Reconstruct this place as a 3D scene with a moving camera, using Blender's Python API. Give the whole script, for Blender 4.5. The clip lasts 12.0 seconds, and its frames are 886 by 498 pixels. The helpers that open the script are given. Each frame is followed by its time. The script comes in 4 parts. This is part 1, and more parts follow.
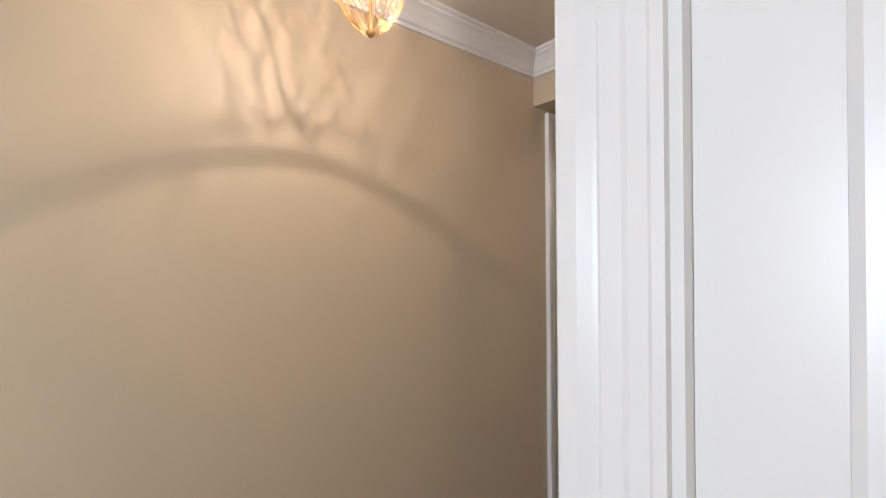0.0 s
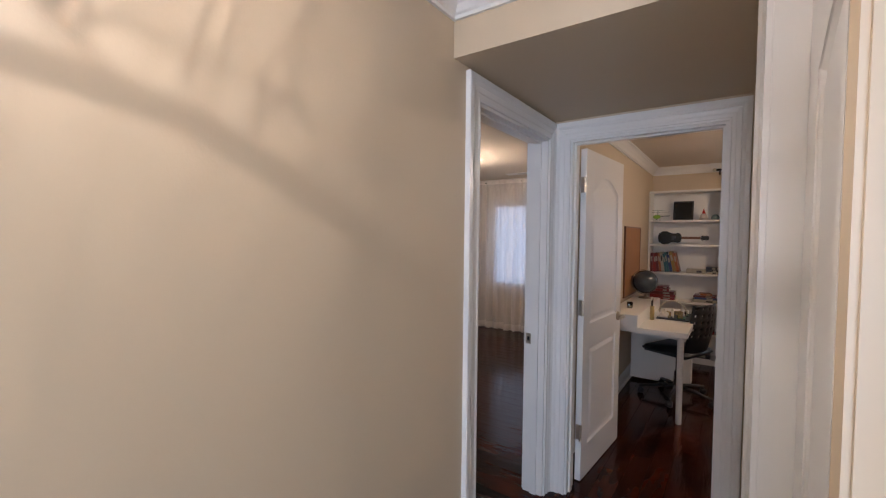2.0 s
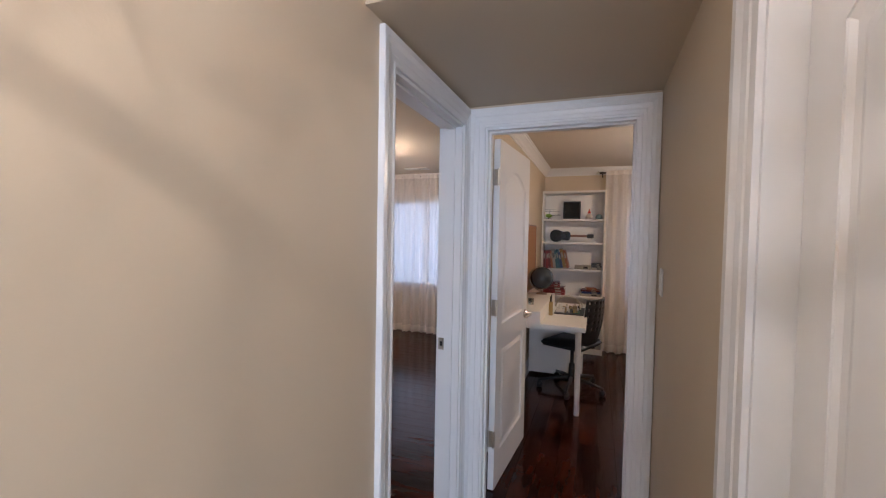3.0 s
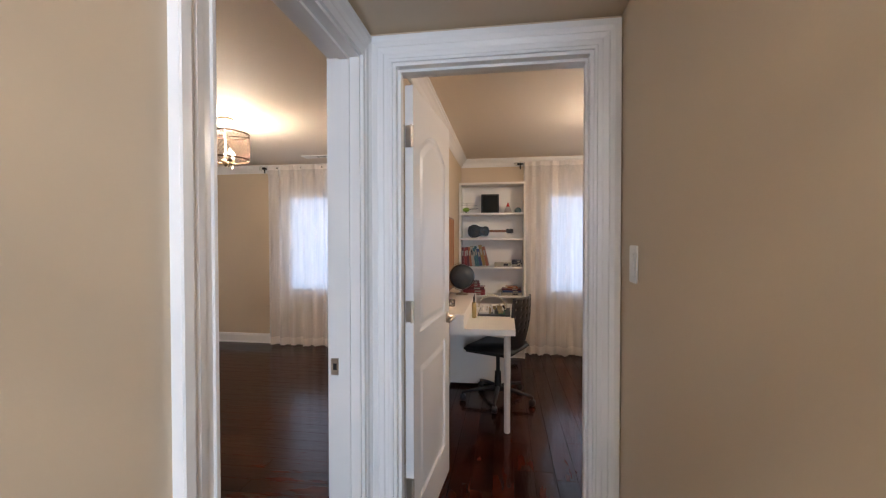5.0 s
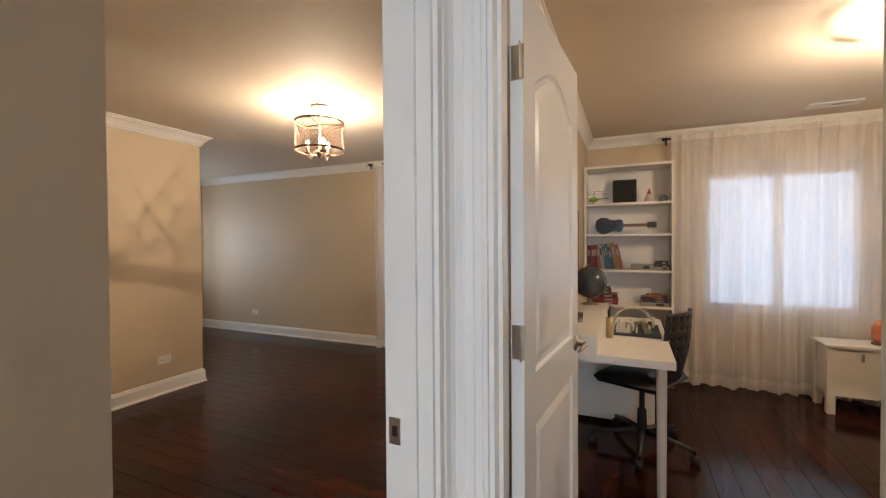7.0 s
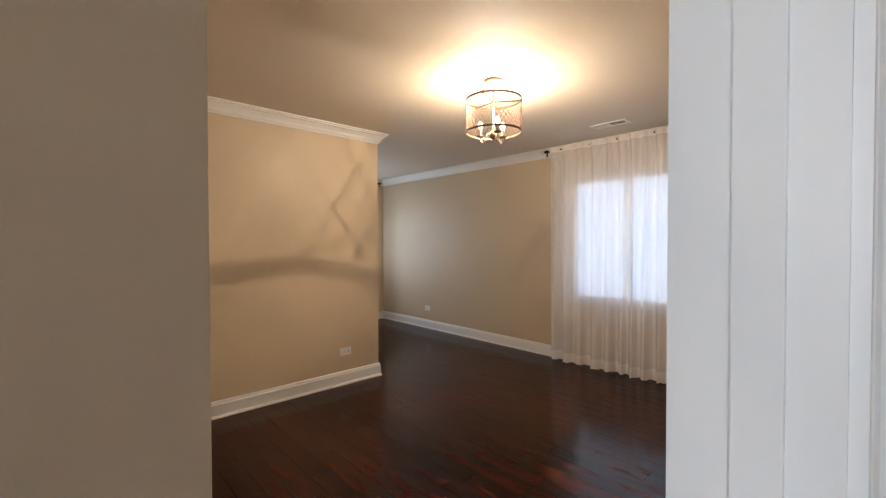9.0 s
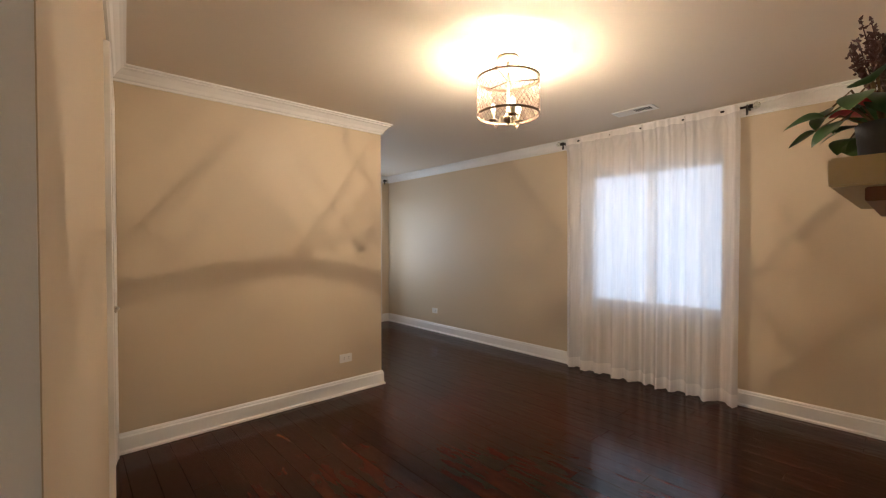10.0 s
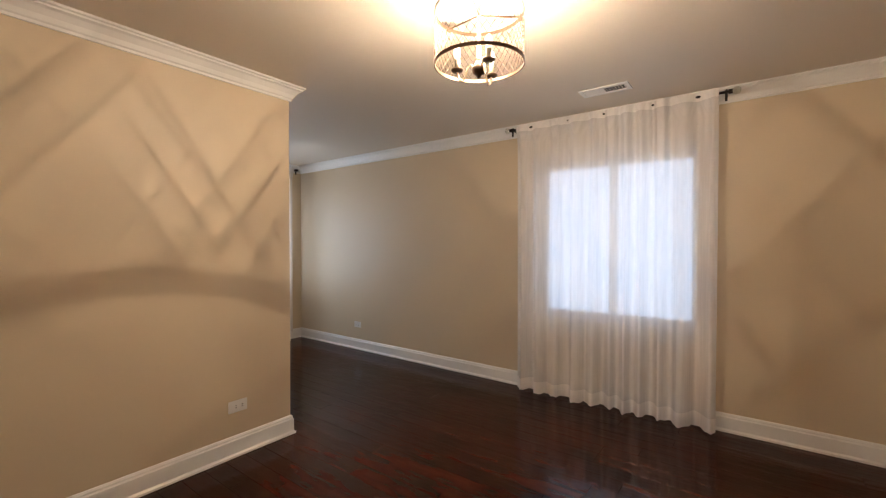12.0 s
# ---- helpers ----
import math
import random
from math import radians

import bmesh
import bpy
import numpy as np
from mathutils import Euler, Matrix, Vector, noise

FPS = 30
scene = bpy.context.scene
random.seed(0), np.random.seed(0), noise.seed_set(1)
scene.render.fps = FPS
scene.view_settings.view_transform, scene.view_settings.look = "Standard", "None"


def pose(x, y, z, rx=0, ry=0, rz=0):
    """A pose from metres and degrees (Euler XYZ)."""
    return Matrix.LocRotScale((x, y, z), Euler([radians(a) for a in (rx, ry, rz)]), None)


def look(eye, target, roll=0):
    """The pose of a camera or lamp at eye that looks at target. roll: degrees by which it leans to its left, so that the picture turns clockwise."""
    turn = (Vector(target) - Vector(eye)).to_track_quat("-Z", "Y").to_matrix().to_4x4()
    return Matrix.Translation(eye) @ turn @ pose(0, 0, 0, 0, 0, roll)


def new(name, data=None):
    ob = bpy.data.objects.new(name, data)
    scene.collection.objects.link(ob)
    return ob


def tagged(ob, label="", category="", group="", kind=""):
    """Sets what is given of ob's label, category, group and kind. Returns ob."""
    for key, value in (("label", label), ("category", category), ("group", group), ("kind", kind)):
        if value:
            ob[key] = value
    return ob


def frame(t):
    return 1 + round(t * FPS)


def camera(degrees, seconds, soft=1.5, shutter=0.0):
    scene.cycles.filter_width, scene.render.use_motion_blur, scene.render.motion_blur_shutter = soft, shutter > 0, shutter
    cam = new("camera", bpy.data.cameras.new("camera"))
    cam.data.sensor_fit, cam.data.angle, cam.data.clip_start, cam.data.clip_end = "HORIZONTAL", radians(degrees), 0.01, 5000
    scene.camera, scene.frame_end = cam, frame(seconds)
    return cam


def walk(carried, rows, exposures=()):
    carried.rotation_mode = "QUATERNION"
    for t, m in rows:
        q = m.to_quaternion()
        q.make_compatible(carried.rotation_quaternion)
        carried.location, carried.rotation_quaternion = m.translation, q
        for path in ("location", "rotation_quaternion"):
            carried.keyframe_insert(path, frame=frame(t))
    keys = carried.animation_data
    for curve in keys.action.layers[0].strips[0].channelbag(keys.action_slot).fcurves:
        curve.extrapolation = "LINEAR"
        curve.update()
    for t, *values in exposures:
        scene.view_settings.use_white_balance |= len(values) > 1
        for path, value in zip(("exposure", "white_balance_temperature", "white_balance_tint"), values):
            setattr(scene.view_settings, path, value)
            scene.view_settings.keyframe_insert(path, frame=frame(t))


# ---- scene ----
cam = camera(93.5, 12.0, soft=1.2)
PATH = [
    (0, (1.845, 1.394, 1.441), (3.101, 2.950, 1.448), -0.4),
    (0.5, (1.9, 1.497, 1.468), (3.230, 2.990, 1.426), 0.3),
    (1, (1.967, 1.592, 1.468), (3.367, 3.02, 1.421), 0.2),
    (1.5, (2.031, 1.725, 1.461), (3.56, 3.013, 1.416), -0.0),
    (2, (2.124, 1.783, 1.47), (3.76, 2.933, 1.401), 0.6),
    (2.5, (2.224, 1.879, 1.456), (3.985, 2.823, 1.383), 0.8),
    (3, (2.329, 1.989, 1.447), (4.203, 2.685, 1.379), 1.0),
    (3.5, (2.448, 2.044, 1.412), (4.386, 2.537, 1.357), 1.0),
    (5.5, (3.077, 2.143, 1.328), (5.055, 2.436, 1.296), -0.1),
    (6, (3.231, 2.16, 1.328), (5.192, 2.553, 1.294), -0.4),
    (6.5, (3.372, 2.201, 1.321), (5.282, 2.793, 1.288), -0.3),
    (7, (3.532, 2.252, 1.305), (5.354, 3.075, 1.277), -0.4),
    (7.5, (3.643, 2.314, 1.294), (5.343, 3.368, 1.266), -0.5),
    (9.3, (3.964, 2.694, 1.298), (5.311, 4.173, 1.26), -0.1),
    (9.5, (3.999, 2.741, 1.297), (5.344, 4.221, 1.258), -0.1),
    (10, (4.117, 2.835, 1.273), (5.453, 4.322, 1.243), -0.1),
    (10.5, (4.179, 2.953, 1.296), (5.541, 4.417, 1.256), -0.0),
    (11, (4.279, 3.091, 1.312), (5.737, 4.46, 1.268), 0.1),
    (11.5, (4.419, 3.269, 1.314), (5.958, 4.545, 1.267), 0.0),
    (12, (4.575, 3.488, 1.289), (6.178, 4.684, 1.261), 0.0),
]
walk(cam, [(t, look(eye, target, roll)) for t, eye, target, roll in PATH],
     exposures=[(0, -0.48, 6650, 15), (1.5, -0.28, 6100, 17), (3.5, 0.26, 5650, 16), (5.5, 0.50, 6050, 12), (6.5, 0.40, 6450, 11), (9.5, 0.56, 6100, 10), (12, 0.55, 6150, 11)])

# ---- world and light ----
world = bpy.data.worlds.new("sky")
scene.world = world
world.use_nodes = True
wn = world.node_tree.nodes
wl = world.node_tree.links
sky = wn.new("ShaderNodeTexSky")
sky.sky_type, sky.sun_disc = "NISHITA", False
sky.sun_elevation, sky.sun_rotation = radians(35), radians(200)
wn["Background"].inputs[1].default_value = 0.12
wl.new(sky.outputs[0], wn["Background"].inputs[0])
sun_data = bpy.data.lights.new("sun", "SUN")
sun_data.energy, sun_data.angle, sun_data.color = 0.8, radians(15), (1, 0.96, 0.9)
sun = new("sun", sun_data)
sun.matrix_world = look((0, 0, 10), (6, 5, 0))

BULB = 30.0           # glow of a lit candle bulb
LAMP, OFFICE_LAMP, HALL_LAMP = 51.0, 47.0, 15.0   # watts of a fixture, shared by its candles
DAY = 2.4            # sky light at each bedroom and office window
# watts at the hall window, which is added out of view
HALL_DAY = 88.0


def window_light(name, m, w, h, power):
    d = bpy.data.lights.new(name, "AREA")
    d.shape, d.size, d.size_y, d.energy, d.color = "RECTANGLE", w, h, power, (0.70, 0.84, 1.0)
    ob = new(name, d)
    ob.matrix_world = m
    return ob


# ---- materials ----
def mat(name, rgb, rough=0.5, metal=0.0, grain=0.0, stain=0.0, gscale=60.0, sscale=2.0, bump=0.0, stretch=(1, 1, 1), rnd=0.0, rgb2=None, coat=0.0, spec=0.5, bias=0.0):
    m = bpy.data.materials.new(name)
    m.use_nodes = True
    n, l = m.node_tree.nodes, m.node_tree.links
    b = n["Principled BSDF"]
    b.inputs["Roughness"].default_value, b.inputs["Metallic"].default_value = rough, metal
    b.inputs["Coat Weight"].default_value = coat
    b.inputs["Specular IOR Level"].default_value = spec
    b.inputs["Coat Roughness"].default_value = 0.15
    geo = n.new("ShaderNodeTexCoord")
    mp = n.new("ShaderNodeMapping")
    mp.inputs["Scale"].default_value = stretch
    info = n.new("ShaderNodeObjectInfo")
    if rnd:
        off = n.new("ShaderNodeVectorMath")
        off.operation = "SCALE"
        off.inputs[0].default_value = (37.0, 19.0, 11.0)
        l.new(info.outputs["Random"], off.inputs["Scale"])
        l.new(off.outputs[0], mp.inputs["Location"])
    l.new(geo.outputs["Object"], mp.inputs["Vector"])
    fine = n.new("ShaderNodeTexNoise")
    fine.inputs["Scale"].default_value, fine.inputs["Detail"].default_value = gscale, 4
    l.new(mp.outputs[0], fine.inputs["Vector"])
    big = n.new("ShaderNodeTexNoise")
    big.inputs["Scale"].default_value, big.inputs["Detail"].default_value = sscale, 3
    l.new(mp.outputs[0], big.inputs["Vector"])
    c2 = rgb2 or tuple(v * 0.7 for v in rgb)
    mix = n.new("ShaderNodeMix")
    mix.data_type = "RGBA"
    mix.inputs["A"].default_value, mix.inputs["B"].default_value = (*rgb, 1), (*c2, 1)
    fac = n.new("ShaderNodeMath")
    fac.operation = "MULTIPLY_ADD"
    l.new(fine.outputs["Fac"], fac.inputs[0])
    fac.inputs[1].default_value = grain
    add = n.new("ShaderNodeMath")
    add.operation = "MULTIPLY_ADD"
    add.inputs[2].default_value = bias
    l.new(big.outputs["Fac"], add.inputs[0])
    add.inputs[1].default_value = stain
    last = add.outputs[0]
    if rnd:
        ra = n.new("ShaderNodeMath")
        ra.operation = "MULTIPLY_ADD"
        l.new(info.outputs["Random"], ra.inputs[0])
        ra.inputs[1].default_value = rnd
        l.new(last, ra.inputs[2])
        last = ra.outputs[0]
    l.new(last, fac.inputs[2])
    fac.use_clamp = True
    l.new(fac.outputs[0], mix.inputs["Factor"])
    l.new(mix.outputs["Result"], b.inputs["Base Color"])
    if bump:
        bp = n.new("ShaderNodeBump")
        bp.inputs["Strength"].default_value, bp.inputs["Distance"].default_value = bump, 0.004
        l.new(fine.outputs["Fac"], bp.inputs["Height"])
        l.new(bp.outputs[0], b.inputs["Normal"])
    return m


def glow(name, rgb, strength):
    m = bpy.data.materials.new(name)
    m.use_nodes = True
    n, l = m.node_tree.nodes, m.node_tree.links
    e = n.new("ShaderNodeEmission")
    e.inputs[0].default_value, e.inputs[1].default_value = (*rgb, 1), strength
    l.new(e.outputs[0], n["Material Output"].inputs[0])
    return m


def glass_mat(name, rgb=(1, 1, 1), rough=0.02):
    m = bpy.data.materials.new(name)
    m.use_nodes = True
    b = m.node_tree.nodes["Principled BSDF"]
    b.inputs["Base Color"].default_value = (*rgb, 1)
    b.inputs["Transmission Weight"].default_value, b.inputs["Roughness"].default_value = 1.0, rough
    b.inputs["IOR"].default_value = 1.45
    return m


def sheer(name, rgb, clear):
    """Fine woven voile: part scattered light from both sides, part open weave."""
    m = bpy.data.materials.new(name)
    m.use_nodes = True
    n, l = m.node_tree.nodes, m.node_tree.links
    dif, tra, opn = n.new("ShaderNodeBsdfDiffuse"), n.new("ShaderNodeBsdfTranslucent"), n.new("ShaderNodeBsdfTransparent")
    weave = n.new("ShaderNodeTexNoise")
    weave.inputs["Scale"].default_value = 9.0
    tc = n.new("ShaderNodeTexCoord")
    mp = n.new("ShaderNodeMapping")
    mp.inputs["Scale"].default_value = (1, 9, 0.35)
    l.new(tc.outputs["Object"], mp.inputs[0])
    l.new(mp.outputs[0], weave.inputs["Vector"])
    dif.inputs[0].default_value = tra.inputs[0].default_value = (*rgb, 1)
    m1, m2 = n.new("ShaderNodeMixShader"), n.new("ShaderNodeMixShader")
    m1.inputs[0].default_value = 0.36
    rng = n.new("ShaderNodeMapRange")
    rng.inputs["From Min"].default_value, rng.inputs["From Max"].default_value = 0.3, 0.7
    rng.inputs["To Min"].default_value, rng.inputs["To Max"].default_value = clear - 0.04, clear + 0.04
    l.new(weave.outputs["Fac"], rng.inputs[0])
    l.new(rng.outputs[0], m2.inputs[0])
    l.new(dif.outputs[0], m1.inputs[1])
    l.new(tra.outputs[0], m1.inputs[2])
    l.new(m1.outputs[0], m2.inputs[1])
    l.new(opn.outputs[0], m2.inputs[2])
    l.new(m2.outputs[0], n["Material Output"].inputs[0])
    return m


PAINT = mat("beige wall paint", (0.61, 0.49, 0.342), 0.5, grain=0.10, stain=0.12, gscale=140, sscale=1.3, bump=0.06, rgb2=(0.53, 0.43, 0.29))
CEIL = mat("pale beige ceiling paint", (0.72, 0.63, 0.52), 0.7, grain=0.1, stain=0.1, gscale=120, sscale=1.2, bump=0.05, rgb2=(0.65, 0.56, 0.45))
WHITE = mat("white trim paint", (0.80, 0.78, 0.75), 0.28, grain=0.10, stain=0.12, gscale=45, sscale=3, bump=0.03, rgb2=(0.72, 0.69, 0.65))
# PALE is lightened to stand in for hall light on the closet block
PALE = mat("wall paint paled for hall light", (0.82, 0.80, 0.76), 0.45, grain=0.10, stain=0.12, gscale=140, sscale=1.3, bump=0.06, rgb2=(0.76, 0.73, 0.68))
LAMINATE = mat("white laminate", (0.80, 0.76, 0.69), 0.35, grain=0.08, stain=0.12, gscale=30, sscale=3, rgb2=(0.70, 0.65, 0.57))
PLANK_Y = mat("dark hand-scraped plank lengthwise", (0.0035, 0.0014, 0.0012), 0.15, grain=0.9, stain=1.5, gscale=5.5, sscale=2.0, bump=0.5, bias=-0.98, stretch=(3.6, 0.9, 1), rnd=0.28, rgb2=(0.075, 0.016, 0.007), spec=0.16)
PLANK_X = mat("dark hand-scraped plank crosswise", (0.0035, 0.0014, 0.0012), 0.15, grain=0.9, stain=1.5, gscale=5.5, sscale=2.0, bump=0.5, bias=-0.98, stretch=(0.9, 3.6, 1), rnd=0.28, rgb2=(0.075, 0.016, 0.007), spec=0.16)
SUBFLOOR = mat("black joint filler", (0.008, 0.005, 0.004), 0.8, grain=0.3)
NICKEL = mat("brushed nickel", (0.55, 0.49, 0.41), 0.3, 1.0, grain=0.3, gscale=80)
BRONZE = mat("oil-rubbed bronze", (0.10, 0.062, 0.04), 0.42, 0.9, grain=0.5, gscale=60, rgb2=(0.17, 0.11, 0.07))
CHAMPAGNE = mat("champagne metal", (0.42, 0.33, 0.23), 0.4, 0.7, grain=0.3, gscale=60)
GILT = mat("warm gilt metal", (0.62, 0.36, 0.12), 0.38, 0.6, grain=0.3, gscale=60)
# BLACK also paints the shade in the duct, latch hole, slots and sound hole
BLACK = mat("black plastic and hole shade", (0.012, 0.012, 0.013), 0.45, grain=0.3, gscale=90)
BLACKIRON = mat("black iron", (0.02, 0.018, 0.017), 0.5, 0.6, grain=0.3, gscale=90)
SCREEN = mat("dark gloss panel", (0.01, 0.013, 0.014), 0.2, grain=0.3, gscale=12)
CORK = mat("cork", (0.42, 0.20, 0.085), 0.85, grain=0.7, gscale=160, stain=0.2, bump=0.3)
OAK = mat("pale board", (0.50, 0.40, 0.22), 0.5, grain=0.3, gscale=14, stretch=(1, 8, 8), rgb2=(0.40, 0.31, 0.16))
BROWNWOOD = mat("brown wood", (0.20, 0.085, 0.04), 0.45, grain=0.5, gscale=14, stretch=(1, 8, 8))
GLASS = glass_mat("window glass")
CRYSTAL = glass_mat("clear glass ball", (0.9, 0.92, 0.85), 0.05)
VOILE = sheer("white sheer voile", (0.92, 0.88, 0.86), 0.27)
HEM = sheer("folded voile hem", (0.92, 0.88, 0.85), 0.10)
LIT = glow("lit bulb", (1.0, 0.80, 0.56), BULB)
WARM = glow("softly lit bulb", (1.0, 0.80, 0.56), BULB * 0.15)
CANDLE = mat("ivory candle sleeve", (0.34, 0.27, 0.18), 0.5, grain=0.2)
SKYGLOW = glow("bright overcast backdrop", (0.62, 0.77, 1.0), 1.2)
LEAF = mat("glossy leaf", (0.035, 0.115, 0.018), 0.35, grain=0.5, gscale=25, rgb2=(0.012, 0.045, 0.010))
HEATHER = mat("dried heather", (0.10, 0.035, 0.032), 0.8, grain=0.6, gscale=50, rgb2=(0.045, 0.018, 0.012))
STEM = mat("brown stem", (0.14, 0.08, 0.03), 0.7, grain=0.4)
FELT = mat("grey felt", (0.10, 0.10, 0.105), 0.95, grain=0.5, gscale=140, bump=0.3)


def plain(name, rgb, rough=0.5):
    return mat(name, rgb, rough, grain=0.35, gscale=28)


# ---- mesh helpers ----
def obj(name, bm, material, parent=None, smooth=False):
    bmesh.ops.recalc_face_normals(bm, faces=bm.faces)
    me = bpy.data.meshes.new(name)
    bm.to_mesh(me)
    bm.free()
    if smooth:
        for p in me.polygons:
            p.use_smooth = True
    me.materials.append(material)
    ob = new(name, me)
    ob.parent = parent
    return ob


def part(name, bm, material, parent, label="", smooth=False):
    ob = obj(name, bm, material, parent, smooth)
    if label:
        ob["label"] = label
    return ob


def empty(name, m, label, category, group="", kind=""):
    e = new(name)
    e.empty_display_size = 0.1
    e.matrix_world = m
    return tagged(e, label, category, group, kind)


def boxes(*bs, bevel=0.0):
    """One mesh from boxes (x0, y0, z0, x1, y1, z1)."""
    bm = bmesh.new()
    for x0, y0, z0, x1, y1, z1 in bs:
        bmesh.ops.create_cube(bm, size=1, matrix=Matrix.Translation(((x0 + x1) / 2, (y0 + y1) / 2, (z0 + z1) / 2)) @ Matrix.Diagonal((abs(x1 - x0), abs(y1 - y0), abs(z1 - z0), 1)))
    if bevel:
        bmesh.ops.bevel(bm, geom=list(bm.edges), offset=bevel, segments=2, affect="EDGES", clamp_overlap=True)
    return bm


def lathe(profile, seg=24, m=None):
    """Turned shape round z from (r, z) pairs."""
    bm = bmesh.new()
    rings = []
    for r, z in profile:
        rings.append([bm.verts.new((max(r, 1e-4) * math.cos(2 * math.pi * i / seg), max(r, 1e-4) * math.sin(2 * math.pi * i / seg), z)) for i in range(seg)])
    for a, b in zip(rings, rings[1:]):
        for i in range(seg):
            bm.faces.new((a[i], a[(i + 1) % seg], b[(i + 1) % seg], b[i]))
    bm.faces.new(rings[0])
    bm.faces.new(rings[-1])
    if m is not None:
        bmesh.ops.transform(bm, matrix=m, verts=bm.verts)
    return bm


def tube(points, r, seg=6, bm=None, closed=False, taper=None):
    bm = bm or bmesh.new()
    pts = [Vector(p) for p in points]
    rings = []
    n = len(pts)
    for i, p in enumerate(pts):
        a = pts[(i - 1) % n] if (i or closed) else p
        b = pts[(i + 1) % n] if (i < n - 1 or closed) else p
        q = (b - a).to_track_quat("Z", "Y")
        rr = r if taper is None else r + (taper - r) * i / (n - 1)
        rings.append([bm.verts.new(p + q @ Vector((rr * math.cos(2 * math.pi * k / seg), rr * math.sin(2 * math.pi * k / seg), 0))) for k in range(seg)])
    pairs = list(zip(rings, rings[1:])) + ([(rings[-1], rings[0])] if closed else [])
    for a, b in pairs:
        for k in range(seg):
            bm.faces.new((a[k], a[(k + 1) % seg], b[(k + 1) % seg], b[k]))
    if not closed:
        bm.faces.new(rings[0])
        bm.faces.new(rings[-1])
    return bm


def sweep(points, profile, closed=False):
    """Trim along a plan line of wall points, room on the left; profile of (distance from wall, z)."""
    bm = bmesh.new()
    pts = [Vector(p) for p in points]
    n = len(pts)
    cols = []
    for i, p in enumerate(pts):
        d0 = (p - pts[i - 1]).normalized() if (i or closed) else None
        d1 = (pts[(i + 1) % n] - p).normalized() if (i < n - 1 or closed) else None
        d0, d1 = d0 or d1, d1 or d0
        n0, n1 = Vector((-d0.y, d0.x)), Vector((-d1.y, d1.x))
        mit = (n0 + n1) / (1 + n0.dot(n1))
        cols.append([bm.verts.new((p.x + mit.x * u, p.y + mit.y * u, z)) for u, z in profile])
    k = len(profile)
    for a, b in list(zip(cols, cols[1:])) + ([(cols[-1], cols[0])] if closed else []):
        for j in range(k):
            bm.faces.new((a[j], a[(j + 1) % k], b[(j + 1) % k], b[j]))
    if not closed:
        bm.faces.new(cols[0])
        bm.faces.new(cols[-1])
    return bm


def ring(r, z, w, h, seg=40):
    """A flat band hoop of radius r, width w, height h, centred on z."""
    bm = bmesh.new()
    cols = []
    for i in range(seg):
        a = 2 * math.pi * i / seg
        cols.append([bm.verts.new(((r + u) * math.cos(a), (r + u) * math.sin(a), z + v)) for u, v in ((-w / 2, -h / 2), (w / 2, -h / 2), (w / 2, h / 2), (-w / 2, h / 2))])
    for i in range(seg):
        a, b = cols[i], cols[(i + 1) % seg]
        for j in range(4):
            bm.faces.new((a[j], a[(j + 1) % 4], b[(j + 1) % 4], b[j]))
    return bm


# ---- plan ----
CH = 2.335            # ceiling
Y1, Y1B = 2.64, 2.755     # wall between hall and bedroom
YO = 2.668            # office side of the same wall
X1, X1B = 4.43, 4.55      # wall between hall and office
YR = 1.735            # wall on the other side of the hall
XN = 2.253            # hall corner near the start
XW, XWB = 8.015, 8.20     # outer wall with the windows
YC = 6.00             # closet wall of the bedroom
XC = 6.21             # its free corner
YF = 8.50             # far end of the bedroom
DH = 2.00             # door openings
BD = (3.58, 4.345)      # bedroom doorway, along x
OD = (1.825, 2.545)     # office doorway, along y
CD = (2.45, 3.185)      # hall closet doorway, along x
XS, ZS = 3.40, 2.11       # header and soffit before the two doors
BW = (3.81, 4.98, 0.68, 1.95)   # bedroom window: y, y, z, z
OW = (0.52, 1.62, 0.70, 1.91)   # office window
FW = (6.55, 7.65, 0.70, 1.93)   # far bedroom window, along x


def structure(name, bm, material, label, category):
    return tagged(obj(name, bm, material), label, category, kind="structure")


WALL = "beige painted plaster wall"
structure("wall_hall_bedroom", boxes((-0.6, Y1, 0, BD[0], Y1B, CH), (BD[1], Y1, 0, X1, Y1B, CH), (BD[0], Y1, DH, BD[1], Y1B, CH)), PAINT, "beige painted wall between hall and bedroom with a doorway", "wall")
structure("wall_bedroom_office", boxes((X1B, YO, 0, XW, Y1B, CH)), PAINT, "beige painted partition between bedroom and office", "wall")
structure("wall_hall_office", boxes((X1, -0.4, 0, X1B, OD[0], CH), (X1, OD[1], 0, X1B, Y1B, CH), (X1, OD[0], DH, X1B, OD[1], CH)), PAINT, "beige painted wall with the office doorway", "wall")
structure("wall_hall_closet", boxes((XN, YR - 0.12, 0, CD[0] - 0.035, YR - 0.06, CH), (CD[1], YR - 0.12, 0, X1, YR, CH), (CD[0], YR - 0.12, DH, CD[1], YR, CH)), PAINT, "beige painted hall wall with a closed white door", "wall")
# added post, keeps grazing daylight from the hall window off the closet door
structure("light_block_hall_closet", boxes((CD[0] - 0.035, YR - 0.12, 0, CD[0], YR, CH), bevel=0.004), PAINT, "beige post added to block daylight on the hall closet door", "trim")
structure("wall_hall_corner", boxes((XN, 0.2, 0, XN + 0.12, 0.84, CH), (XN, 1.563, 0, XN + 0.12, YR - 0.12, CH), (XN, 0.84, DH, XN + 0.12, 1.563, CH)), PAINT, "beige painted hall wall beside white door trim", "wall")
